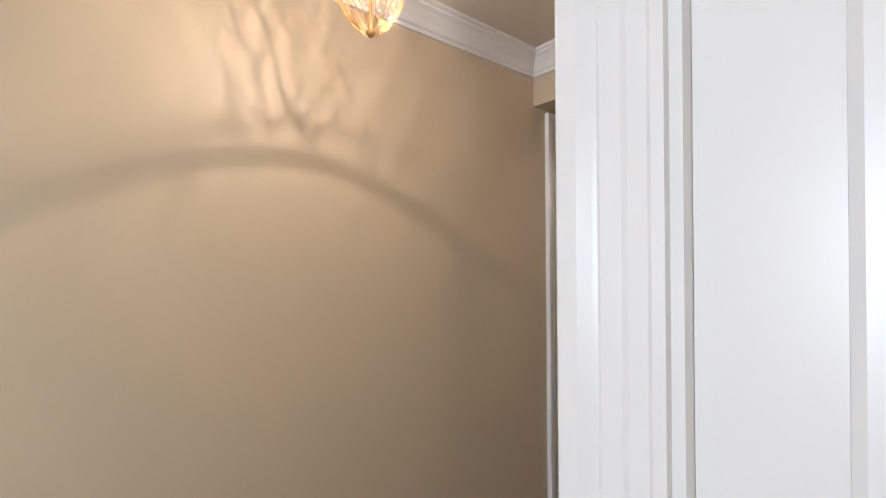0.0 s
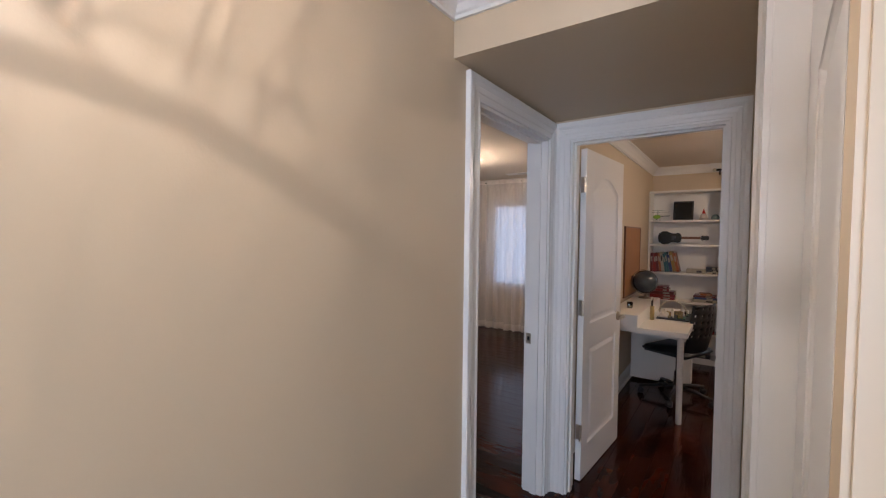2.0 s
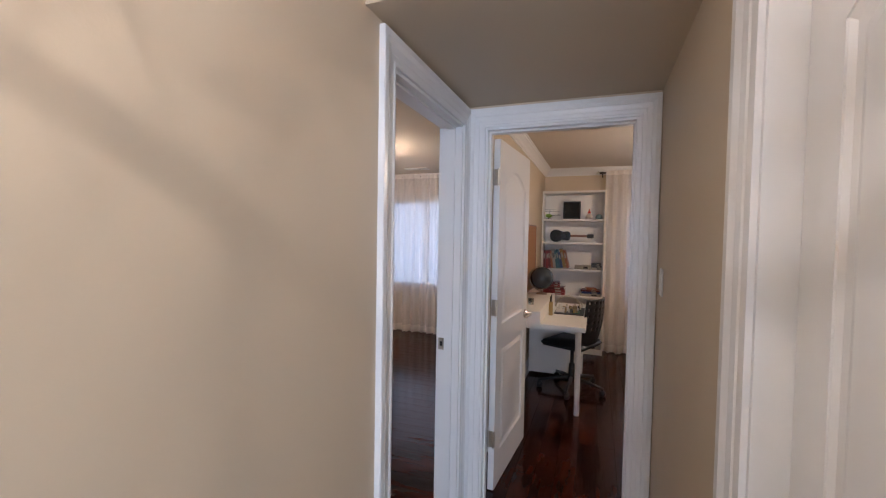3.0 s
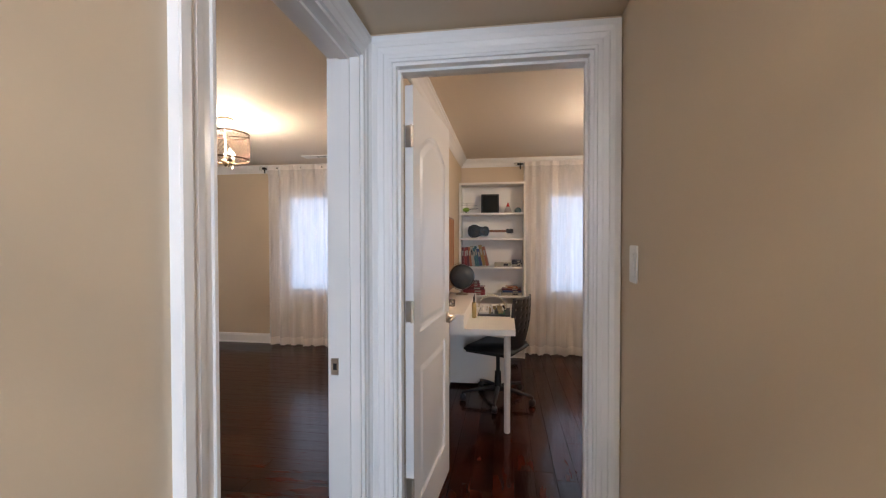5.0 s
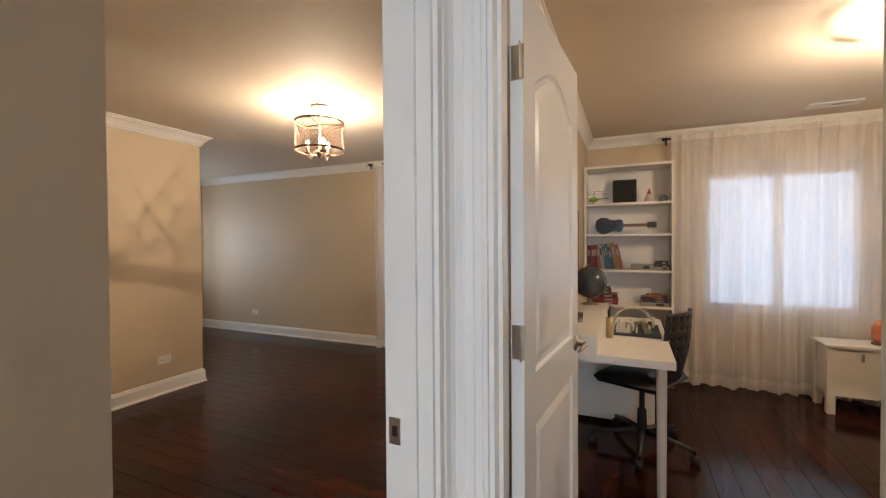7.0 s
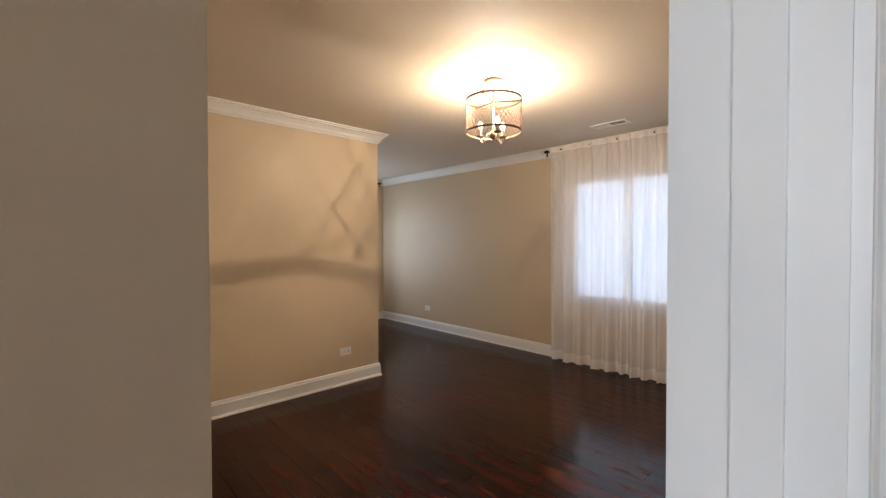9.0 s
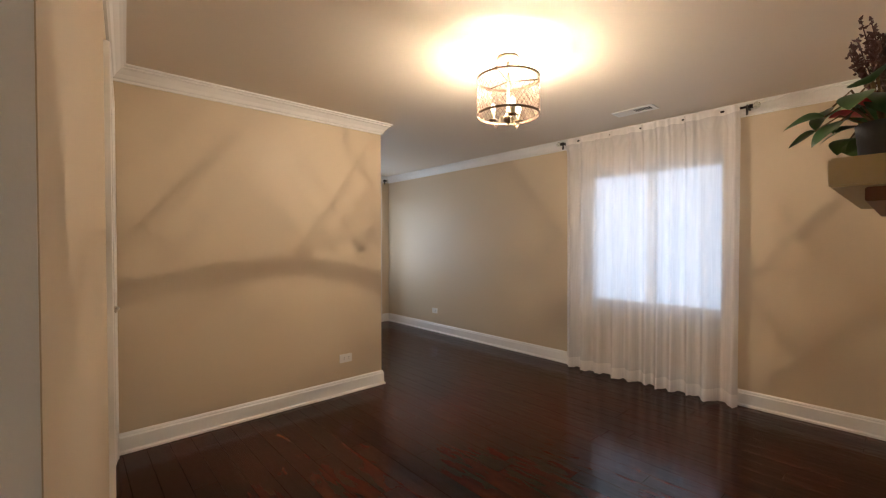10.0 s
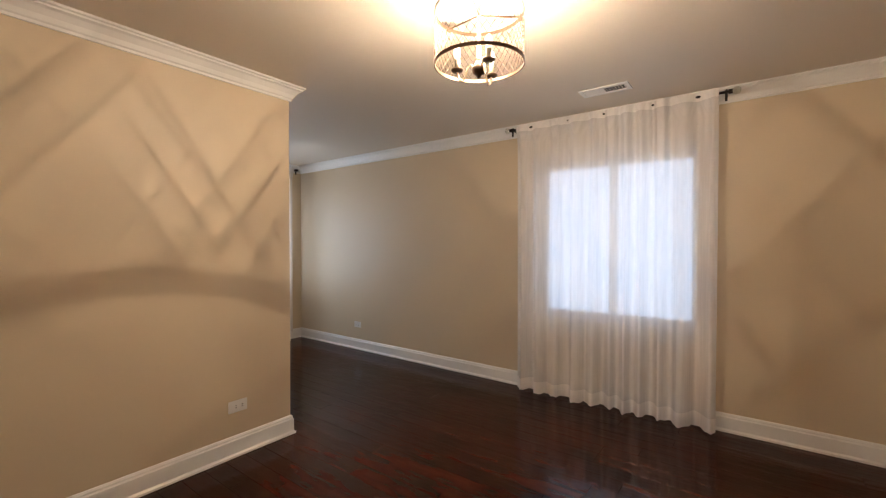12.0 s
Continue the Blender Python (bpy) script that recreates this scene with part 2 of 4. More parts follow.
structure("wall_hall_west", boxes((-0.72, 0.08, 0, -0.6, 0.6, CH), (-0.72, 1.9, 0, -0.6, Y1B, CH), (-0.72, 0.6, 0, -0.6, 1.9, 0.8), (-0.72, 0.6, 2.1, -0.6, 1.9, CH)), PAINT, WALL + " with an unseen added window at the hall's end", "wall")
structure("wall_hall_south", boxes((-0.6, 0.08, 0, XN + 0.12, 0.2, CH)), PAINT, WALL, "wall")
structure("wall_windows", boxes((XW, -0.4, 0, XWB, OW[0], CH), (XW, OW[1], 0, XWB, BW[0], CH), (XW, BW[1], 0, XWB, YF + 0.15, CH), (XW, OW[0], 0, XWB, OW[1], OW[2]), (XW, OW[0], OW[3], XWB, OW[1], CH), (XW, BW[0], 0, XWB, BW[1], BW[2]), (XW, BW[0], BW[3], XWB, BW[1], CH)), PAINT, "beige painted outer wall with two windows", "wall")
structure("wall_office_south", boxes((X1B, -0.4, 0, XW, -0.28, CH)), PAINT, WALL, "wall")
structure("wall_closet_bedroom", boxes((4.31, YC, 0, XC, YC + 0.12, CH), (XC - 0.12, YC + 0.12, 0, XC, YF, CH)), PAINT, "beige painted closet wall with a free corner", "wall")
structure("wall_bedroom_far", boxes((XC - 0.12, YF, 0, FW[0], YF + 0.15, CH), (FW[1], YF, 0, XW, YF + 0.15, CH), (FW[0], YF, 0, FW[1], YF + 0.15, FW[2]), (FW[0], YF, FW[3], FW[1], YF + 0.15, CH)), PAINT, "beige painted far bedroom wall with a window", "wall")
# the closet block's side wall, slightly out of square, in its own frame: x along the wall from the closet corner
CB = (4.097, 3.362)     # free corner of the closet block by the entry
SKEW = math.degrees(math.atan2(CB[1] - YC, CB[0] - 4.31))
SK = pose(4.31, YC, 0, 0, 0, SKEW)
LS = math.hypot(CB[1] - YC, CB[0] - 4.31)
KD = (0.14, 0.90)
sw = structure("wall_bedroom_entry", boxes((-0.02, -0.12, 0, KD[0], 0, CH), (KD[1], -0.12, 0, LS - 0.004, 0, CH), (KD[0], -0.12, DH, KD[1], 0, CH)), PAINT, "beige painted bedroom wall with a closet door", "wall")
sw.matrix_world = SK
structure("wall_closet_block", boxes((3.66, CB[1], 0, CB[0] - 0.001, CB[1] + 0.09, CH), (3.66, CB[1] + 0.09, 0, 3.76, 3.9, CH)), PALE, "closet block face before the entry, colour lightened in place of hall light", "wall")
structure("wall_entry_nook", boxes((3.28, Y1B, 0, 3.40, 4.0, CH), (3.40, 3.9, 0, 3.76, 4.0, CH)), PAINT, "beige painted nook behind the bedroom door", "wall")
structure("header_hall", boxes((XS, YR, ZS, X1, Y1, CH)), PAINT, "beige dropped soffit above the two doorways", "soffit")
structure("ceiling_hall", boxes((-0.72, 0.08, CH, X1B, Y1B, CH + 0.1)), CEIL, "beige painted hall ceiling", "ceiling")
structure("ceiling_bedroom", boxes((3.2, Y1B, CH, XWB, YF + 0.15, CH + 0.1)), CEIL, "beige painted bedroom ceiling", "ceiling")
structure("ceiling_office", boxes((X1B, -0.4, CH, XWB, Y1B, CH + 0.1)), CEIL, "beige painted office ceiling", "ceiling")

# crown moulding and baseboards
CROWN = [(0, CH - 0.095), (0.012, CH - 0.095), (0.012, CH - 0.082), (0.02, CH - 0.076), (0.03, CH - 0.055), (0.052, CH - 0.032), (0.066, CH - 0.024), (0.066, CH - 0.016), (0.078, CH - 0.012), (0.078, CH - 0.001), (0, CH - 0.001)]
BASE = [(0, 0), (0.026, 0), (0.026, 0.012), (0.018, 0.02), (0.016, 0.022), (0.016, 0.098), (0.011, 0.106), (0.011, 0.113), (0.006, 0.122), (0.0, 0.125)]
BEDLOOP = [(3.40, Y1B), (XW, Y1B), (XW, YF), (XC, YF), (XC, YC), (4.31, YC), CB, (3.66, CB[1]), (3.66, 3.9), (3.40, 3.9)]
structure("crown_bedroom", sweep(BEDLOOP, CROWN, closed=True), WHITE, "white stepped crown moulding round the bedroom", "crown moulding")
structure("crown_office", sweep([(X1B, -0.28), (XW, -0.28), (XW, YO), (X1B, YO)], CROWN, closed=True), WHITE, "white stepped crown moulding round the office", "crown moulding")
structure("crown_hall", sweep([(-0.6, 0.2), (XN, 0.2), (XN, YR), (XS, YR), (XS, Y1), (-0.6, Y1)], CROWN, closed=True), WHITE, "white stepped crown moulding round the hall", "crown moulding")
structure("baseboard_bedroom", sweep([(BD[1] + 0.1, Y1B), (XW, Y1B), (XW, YF), (XC, YF), (XC, YC), (4.31, YC)], BASE), WHITE, "white moulded baseboard round the bedroom", "baseboard")
bq = SK @ Vector((KD[1] + 0.1, 0, 0))
structure("baseboard_closet", sweep([(bq.x, bq.y), CB, (3.66, CB[1])], BASE), WHITE, "white moulded baseboard round the closet block", "baseboard")
structure("baseboard_office", sweep([(X1B, -0.28), (XW, -0.28), (XW, YO), (X1B + 0.02, YO)], BASE), WHITE, "white moulded baseboard round the office", "baseboard")
structure("baseboard_hall", sweep([(BD[0] - 0.1, Y1), (-0.6, Y1), (-0.6, 0.2), (XN - 0.02, 0.2)], BASE), WHITE, "white moulded baseboard along the hall", "baseboard")
structure("baseboard_alcove", sweep([(CD[1] + 0.1, YR), (X1 - 0.022, YR)], BASE), WHITE, "white moulded baseboard beside the office door", "baseboard")

# casings: profile of (distance from the opening, proud of the wall)
CAS = [(0.0, 0.0), (0.0, 0.011), (0.010, 0.012), (0.014, 0.009), (0.030, 0.010), (0.034, 0.013), (0.052, 0.016), (0.056, 0.013), (0.060, 0.015), (0.072, 0.022), (0.092, 0.022), (0.095, 0.019), (0.095, 0.0)]


def casing(m, x0, x1, h, label, lw=1.0, rw=1.0, one_leg=False):
    """Door casing on a wall facing local -y, round an opening from x0 to x1."""
    bm = bmesh.new()
    cols = []
    for px, pz, sx, sz in ((x0, 0, -lw, 0), (x0, h, -lw, 1), (x1, h, rw, 1), (x1, 0, rw, 0)):
        cols.append([bm.verts.new((px + sx * u, -v, pz + sz * u)) for u, v in CAS])
    if one_leg:
        cols = cols[:2] + [[bm.verts.new((x1 + 0.02, -v, h + u)) for u, v in CAS]]
        bmesh.ops.delete(bm, geom=[v for v in bm.verts if not any(v in c for c in cols)], context="VERTS")
    k = len(CAS)
    for a, b in zip(cols, cols[1:]):
        for j in range(k):
            bm.faces.new((a[j], a[(j + 1) % k], b[(j + 1) % k], b[j]))
    bm.faces.new(cols[0])
    bm.faces.new(cols[-1])
    ob = structure("door_casing", bm, WHITE, label, "door casing")
    ob.matrix_world = m
    return ob


def jamb(m, x0, x1, h, d, stop, label):
    """Lining of an opening d deep, from local y 0 to d, with a stop strip."""
    bs = [(x0, 0, 0, x0 + 0.012, d, h), (x1 - 0.012, 0, 0, x1, d, h), (x0 + 0.012, 0, h - 0.012, x1 - 0.012, d, h)]
    if stop is not None:
        bs += [(x0 + 0.012, stop, 0, x0 + 0.022, stop + 0.035, h - 0.012), (x1 - 0.022, stop, 0, x1 - 0.012, stop + 0.035, h - 0.012), (x0 + 0.022, stop, h - 0.022, x1 - 0.022, stop + 0.035, h - 0.012)]
    ob = structure("door_jamb", boxes(*bs), WHITE, label, "door jamb")
    ob.matrix_world = m
    return ob


casing(pose(0, Y1, 0), BD[0], BD[1], DH, "white fluted casing round the bedroom doorway", 1, 0.86)
jamb(pose(0, Y1, 0), BD[0], BD[1], DH, Y1B - Y1, 0.035, "white jamb of the bedroom doorway")
casing(pose(0, Y1B, 0, 0, 0, 180), -BD[1], -BD[0], DH, "white casing on the bedroom side of the doorway", 1, 1)
MO = pose(X1, 0, 0, 0, 0, -90)
casing(MO, -OD[1], -OD[0], DH, "white fluted casing round the office doorway", 0.98, 0.92)
jamb(MO, -OD[1], -OD[0], DH, X1B - X1, 0.035, "white jamb of the office doorway")
casing(pose(X1B, 0, 0, 0, 0, 90), OD[0], OD[1], DH, "white casing on the office side of the doorway")
MC = pose(0, YR, 0, 0, 0, 180)
casing(MC, -CD[1], -CD[0], DH, "white fluted casing beside the hall closet door", 1.2, 1, True)
jamb(MC, -CD[1], -CD[0], DH, 0.12, None, "white jamb of the hall closet")
MN = pose(XN, 0, 0, 0, 0, -90)
casing(MN, -1.563, -0.84, DH, "white casing at the hall corner", 1.18, 1)
jamb(MN, -1.563, -0.84, DH, 0.12, None, "white jamb at the hall corner")
casing(SK @ pose(0, 0, 0, 0, 0, 180), -KD[1], -KD[0], DH, "white fluted casing round the bedroom closet door")
jamb(SK @ pose(0, 0, 0, 0, 0, 180), -KD[1], -KD[0], DH, 0.12, None, "white jamb of the bedroom closet")


# ---- doors ----
def panel_outline(x0, x1, z0, z1, arch, ins):
    x0, x1, z0, z1 = x0 + ins, x1 - ins, z0 + ins, z1 - ins
    pts = [(x0, z0), (x1, z0)]
    n = 14
    for i in range(n + 1):
        s = i / n
        pts.append((x1 + (x0 - x1) * s, z1 - arch + arch * math.sin(math.pi * s)))
    return pts


def door(name, m, w, h, label, lever_side, hinges=(), kind="structure", levers=(1, -1)):
    """Two-panel moulded door, hinge edge at local x 0, thickness over local y 0 to 0.035."""
    e = empty(name, m, label, "door", kind=kind)
    T, st = 0.035, 0.105
    z1, z2, z3 = 0.20, 0.80, 0.94
    part("stile", boxes((0, 0, 0.008, st, T, h)), WHITE, e)
    part("stile", boxes((w - st, 0, 0.008, w, T, h)), WHITE, e)
    part("rail", boxes((st, 0, 0.008, w - st, T, z1)), WHITE, e)
    part("rail", boxes((st, 0, z2, w - st, T, z3)), WHITE, e)
    arch, ztop = 0.09, h - 0.14
    bm = bmesh.new()
    out = panel_outline(st, w - st, z3, ztop, arch, 0)[2:]
    poly = [(st, h), (w - st, h)] + out
    f = [bm.verts.new((x, 0, z)) for x, z in poly]
    b = [bm.verts.new((x, T, z)) for x, z in poly]
    bm.faces.new(f)
    bm.faces.new(b[::-1])
    for i in range(len(poly)):
        j = (i + 1) % len(poly)
        bm.faces.new((f[i], b[i], b[j], f[j]))
    part("rail", bm, WHITE, e, "arched top rail")
    for a, c, ar in ((z1, z2, 0.0), (z3, ztop, arch)):
        bm = bmesh.new()
        for side in (0, 1):
            loops = []
            for ins, dep in ((-0.002, 0.0015), (0.008, 0.010), (0.024, 0.011), (0.048, 0.003)):
                y = dep if side == 0 else T - dep
                loops.append([bm.verts.new((x, y, z)) for x, z in panel_outline(st, w - st, a, c, ar, ins)])
            for p, q in zip(loops, loops[1:]):
                for i in range(len(p)):
                    j = (i + 1) % len(p)
                    bm.faces.new((p[i], p[j], q[j], q[i]))
            bm.faces.new(loops[-1])
        part("panel", bm, WHITE, e, "arched raised panel" if ar else "raised panel")
    for s in levers:
        y0 = T if s > 0 else 0
        x = w - 0.06
        lv = part("lever_handle", lathe([(0.0, 0), (0.031, 0.0), (0.031, 0.006), (0.024, 0.011), (0.011, 0.014), (0.011, 0.045), (0, 0.046)], 20, pose(x, y0, 0.91, -90 * s, 0, 0)), NICKEL, e, "brushed nickel lever handle", True)
        yy = y0 + s * 0.042
        part("lever", tube([(x, yy, 0.91), (x - 0.03, yy + s * 0.006, 0.912), (x - 0.07, yy + s * 0.004, 0.914), (x - 0.115, yy - s * 0.004, 0.906)], 0.0095, 8, taper=0.006), NICKEL, lv, "", True)
    for z in hinges:
        hg = part("hinge", boxes((-0.002, -0.003, z - 0.045, 0.0, 0.032, z + 0.045)), NICKEL, e, "brushed nickel butt hinge")
        part("knuckle", lathe([(0.006, z - 0.046), (0.007, z - 0.04), (0.007, z + 0.04), (0.006, z + 0.046)], 10, Matrix.Translation((-0.004, T + 0.006, 0))), NICKEL, hg, "", True)
        part("leaf_plate", boxes((-0.024, 0.002, z - 0.045, -0.003, 0.004, z + 0.045)), NICKEL, hg)
    return e


# office door, swung into the office; face towards the hall on local -y
ang = math.degrees(math.atan2(2.445 - 2.50, 5.27 - 4.57))
door("door_office", pose(4.598, 2.505, 0, 0, 0, ang), 0.70, DH - 0.02, "white two-panel door standing open into the office", 1, hinges=(0.30, 1.045, 1.77))
# bedroom door, swung back beside the closet block
door("door_bedroom", pose(3.600, 2.785, 0, 0, 0, 91), 0.745, DH - 0.02, "white two-panel door standing wide open into the bedroom", 1, hinges=(0.30, 1.045, 1.77))
door("door_closet_hall", pose(CD[0] + 0.014, YR - 0.092, 0, 0, 0, 0), CD[1] - CD[0] - 0.028, DH - 0.016, "white two-panel closet door, closed", 1, levers=())
door("door_corner", pose(XN + 0.055, 0.8525, 0, 0, 0, 90), 0.698, DH - 0.016, "white two-panel door, closed, at the hall corner", 1, levers=())
door("door_closet_bedroom", SK @ pose(KD[1] - 0.014, -0.02, 0, 0, 0, 180), KD[1] - KD[0] - 0.028, DH - 0.016, "white closed closet door with a nickel lever", 1, levers=(-1,))

stk = empty("strike_plate", pose(BD[1] - 0.012, 2.735, 0.885), "brushed nickel strike plate on the bedroom jamb", "strike plate")
part("plate", boxes((-0.0025, -0.014, -0.03, 0, 0.014, -0.012), (-0.0025, -0.014, 0.012, 0, 0.014, 0.03), (-0.0025, -0.014, -0.012, 0, -0.007, 0.012), (-0.0025, 0.007, -0.012, 0, 0.014, 0.012)), NICKEL, stk)
# black fill stands for the shade within the plate's opening
part("latch_hole_shade", boxes((-0.001, -0.007, -0.012, 0, 0.007, 0.012)), BLACK, stk, "black fill for the shade in the latch hole")


# ---- windows ----
def window(name, m, w, z0, z1, label):
    """Two-light window, local x along the wall from 0 to w, outer side on local +y."""
    e = empty(name, m, label, "window", kind="structure")
    fr = part("window_frame", boxes((0, 0.06, z0, 0.035, 0.13, z1), (w - 0.035, 0.06, z0, w, 0.13, z1), (0.035, 0.06, z0, w - 0.035, 0.13, z0 + 0.035), (0.035, 0.06, z1 - 0.035, w - 0.035, 0.13, z1), (w / 2 - 0.03, 0.06, z0 + 0.035, w / 2 + 0.03, 0.13, z1 - 0.035)), WHITE, e)
    part("window_sill", boxes((-0.04, -0.03, z0 - 0.025, w + 0.04, 0.058, z0), bevel=0.004), WHITE, e)
    for a, b in ((0.037, w / 2 - 0.032), (w / 2 + 0.032, w - 0.037)):
        p = part("pane", boxes((a, 0.09, z0 + 0.037, b, 0.095, z1 - 0.037)), GLASS, e, "clear window pane")
        p.visible_shadow = False
    return e


window("window_bedroom", pose(XW, BW[1], 0, 0, 0, -90), BW[1] - BW[0], BW[2], BW[3], "white two-light window behind sheer curtains")
window("window_office", pose(XW, OW[1], 0, 0, 0, -90), OW[1] - OW[0], OW[2], OW[3], "white two-light window behind sheer curtains")
window("window_far", pose(FW[0], YF, 0, 0, 0, 0), FW[1] - FW[0], FW[2], FW[3], "white two-light window at the bedroom's far end")
# the hall window is assumed, out of view, to let in daylight from behind
window("window_hall_unseen", pose(-0.6, 0.6, 0, 0, 0, 90), 1.3, 0.8, 2.1, "unseen white two-light window added at the hall's end for daylight")
# the west backdrop lies outside the added hall window, out of view
for nm, bx in (("backdrop_east", (9.4, -3, -0.5, 9.41, 10, 5)), ("backdrop_north", (4, 10.6, -0.5, 9.3, 10.61, 5)), ("backdrop_west", (-2.2, -2, -0.5, -2.19, 5, 5))):
    structure(nm, boxes(bx), SKYGLOW, "bright overcast daylight outside the windows", "backdrop")
structure("ground", boxes((-60, -60, -0.7, 60, 60, -0.6)), plain("dull ground", (0.12, 0.12, 0.10), 0.9), "dull ground outside the house", "ground")

window_light("daylight_bedroom", pose(XW + 0.03, (BW[0] + BW[1]) / 2, 1.31, 90, 0, 90), 1.0, 1.1, DAY)
window_light("daylight_office", pose(XW + 0.03, (OW[0] + OW[1]) / 2, 1.31, 90, 0, 90), 1.0, 1.1, DAY)
window_light("daylight_far", pose((FW[0] + FW[1]) / 2, YF + 0.03, 1.31, -90, 0, 0), 1.0, 1.1, 8 * DAY)
# lamp in the added hall window; neither is in view
window_light("daylight_hall_added", pose(-0.63, 1.25, 1.45, 90, 0, -90), 1.2, 1.2, HALL_DAY)


# ---- curtains ----
def curtain(m, w, ztop, label, seed, group):
    """Sheer panel hanging in the local x-z plane, local y the fold depth."""
    rnd = random.Random(seed)
    e = empty("sheer_curtain", m, label, "curtain", group)
    folds = [(rnd.uniform(0, 6.28), rnd.uniform(0.8, 1.25)) for _ in range(8)]

    def depth(u, s):
        x = u * w
        fine = 0.006 * math.sin(x * 95 + 2 * math.sin(x * 17)) * (1 - s) ** 2
        mid = (0.018 + 0.024 * s) * math.sin(x * 47 + 1.6 * math.sin(x * 6.1 + folds[0][0]) + 0.5 * s)
        low = (0.007 + 0.018 * s) * math.sin(x * 21 + folds[1][0] + 1.1 * math.sin(x * 4.3))
        return fine + mid + low - 0.034 * max(0.0, 1 - s / 0.07)

    def sheet(sa, sb, rows, cols, push=0.0):
        bm = bmesh.new()
        g = []
        for r in range(rows + 1):
            s = sa + (sb - sa) * r / rows
            g.append([bm.verts.new((w * (c / cols) + 0.006 * s * math.sin(c * 0.31), depth(c / cols, s) + push, ztop - s * (ztop - 0.015) + (0.004 * math.sin(c * 0.7) if s >= 1 else 0))) for c in range(cols + 1)])
        for r in range(rows):
            for c in range(cols):
                bm.faces.new((g[r][c], g[r][c + 1], g[r + 1][c + 1], g[r + 1][c]))
        return bm
    cols = int(w * 190)
    part("voile", sheet(0.016, 1.0, 18, cols), VOILE, e, "", True)
    part("hem", sheet(0.957, 1.0, 2, cols, -0.002), HEM, e, "folded bottom hem", True)
    part("rod_pocket", sheet(0.0, 0.022, 2, cols, -0.003), HEM, e, "gathered rod pocket", True)
    return e


def rod(m, w, ball, label, group):
    e = empty("curtain_rod", m, label, "curtain rod", group)
    part("rod", tube([(-0.05, 0, 0), (w + 0.05, 0, 0)], 0.009, 12), BLACKIRON, e, "", True)
    for x, s in ((-0.05, -1), (w + 0.05, 1)):
        part("collar", tube([(x, 0, 0), (x + s * 0.022, 0, 0)], 0.015, 14), BLACKIRON, e, "", True)
        bm = bmesh.new()
        bmesh.ops.create_uvsphere(bm, u_segments=18, v_segments=12, radius=ball, matrix=Matrix.Translation((x + s * (0.02 + ball), 0, 0)))
        part("finial", bm, CRYSTAL, e, "clear glass ball finial", True)
        xb = x - s * 0.012
        br = part("bracket", boxes((xb - 0.006, -0.006, -0.012, xb + 0.006, XW - 7.90, 0.0), bevel=0.002), BLACKIRON, e, "black iron bracket")
        part("drop", boxes((xb - 0.007, -0.014, -0.062, xb + 0.007, -0.004, 0.014), bevel=0.002), BLACKIRON, br)
    return e


XCU = 7.905
curtain(pose(XCU, 5.16, 0, 0, 0, -90), 1.48, 2.305, "white sheer voile curtain hung full length over the window", 1, "sheer curtains")
rod(pose(XCU, 5.16, 2.285, 0, 0, -90), 1.48, 0.024, "black iron curtain rod with glass ball finials", "curtain rods")
curtain(pose(XCU, 1.92, 0, 0, 0, -90), 1.72, 2.27, "white sheer voile curtain hung full length in the office", 2, "sheer curtains")
rod(pose(XCU, 1.92, 2.25, 0, 0, -90), 1.72, 0.020, "iron curtain rod close under the office crown moulding", "curtain rods")
curtain(pose(6.42, YF - 0.11, 0, 0, 0, 0), 1.40, 2.28, "white sheer curtain at the bedroom's far end", 3, "sheer curtains")
rod(pose(6.42, YF - 0.11, 2.26, 0, 0, 0), 1.40, 0.020, "black curtain rod at the bedroom's far end", "curtain rods")


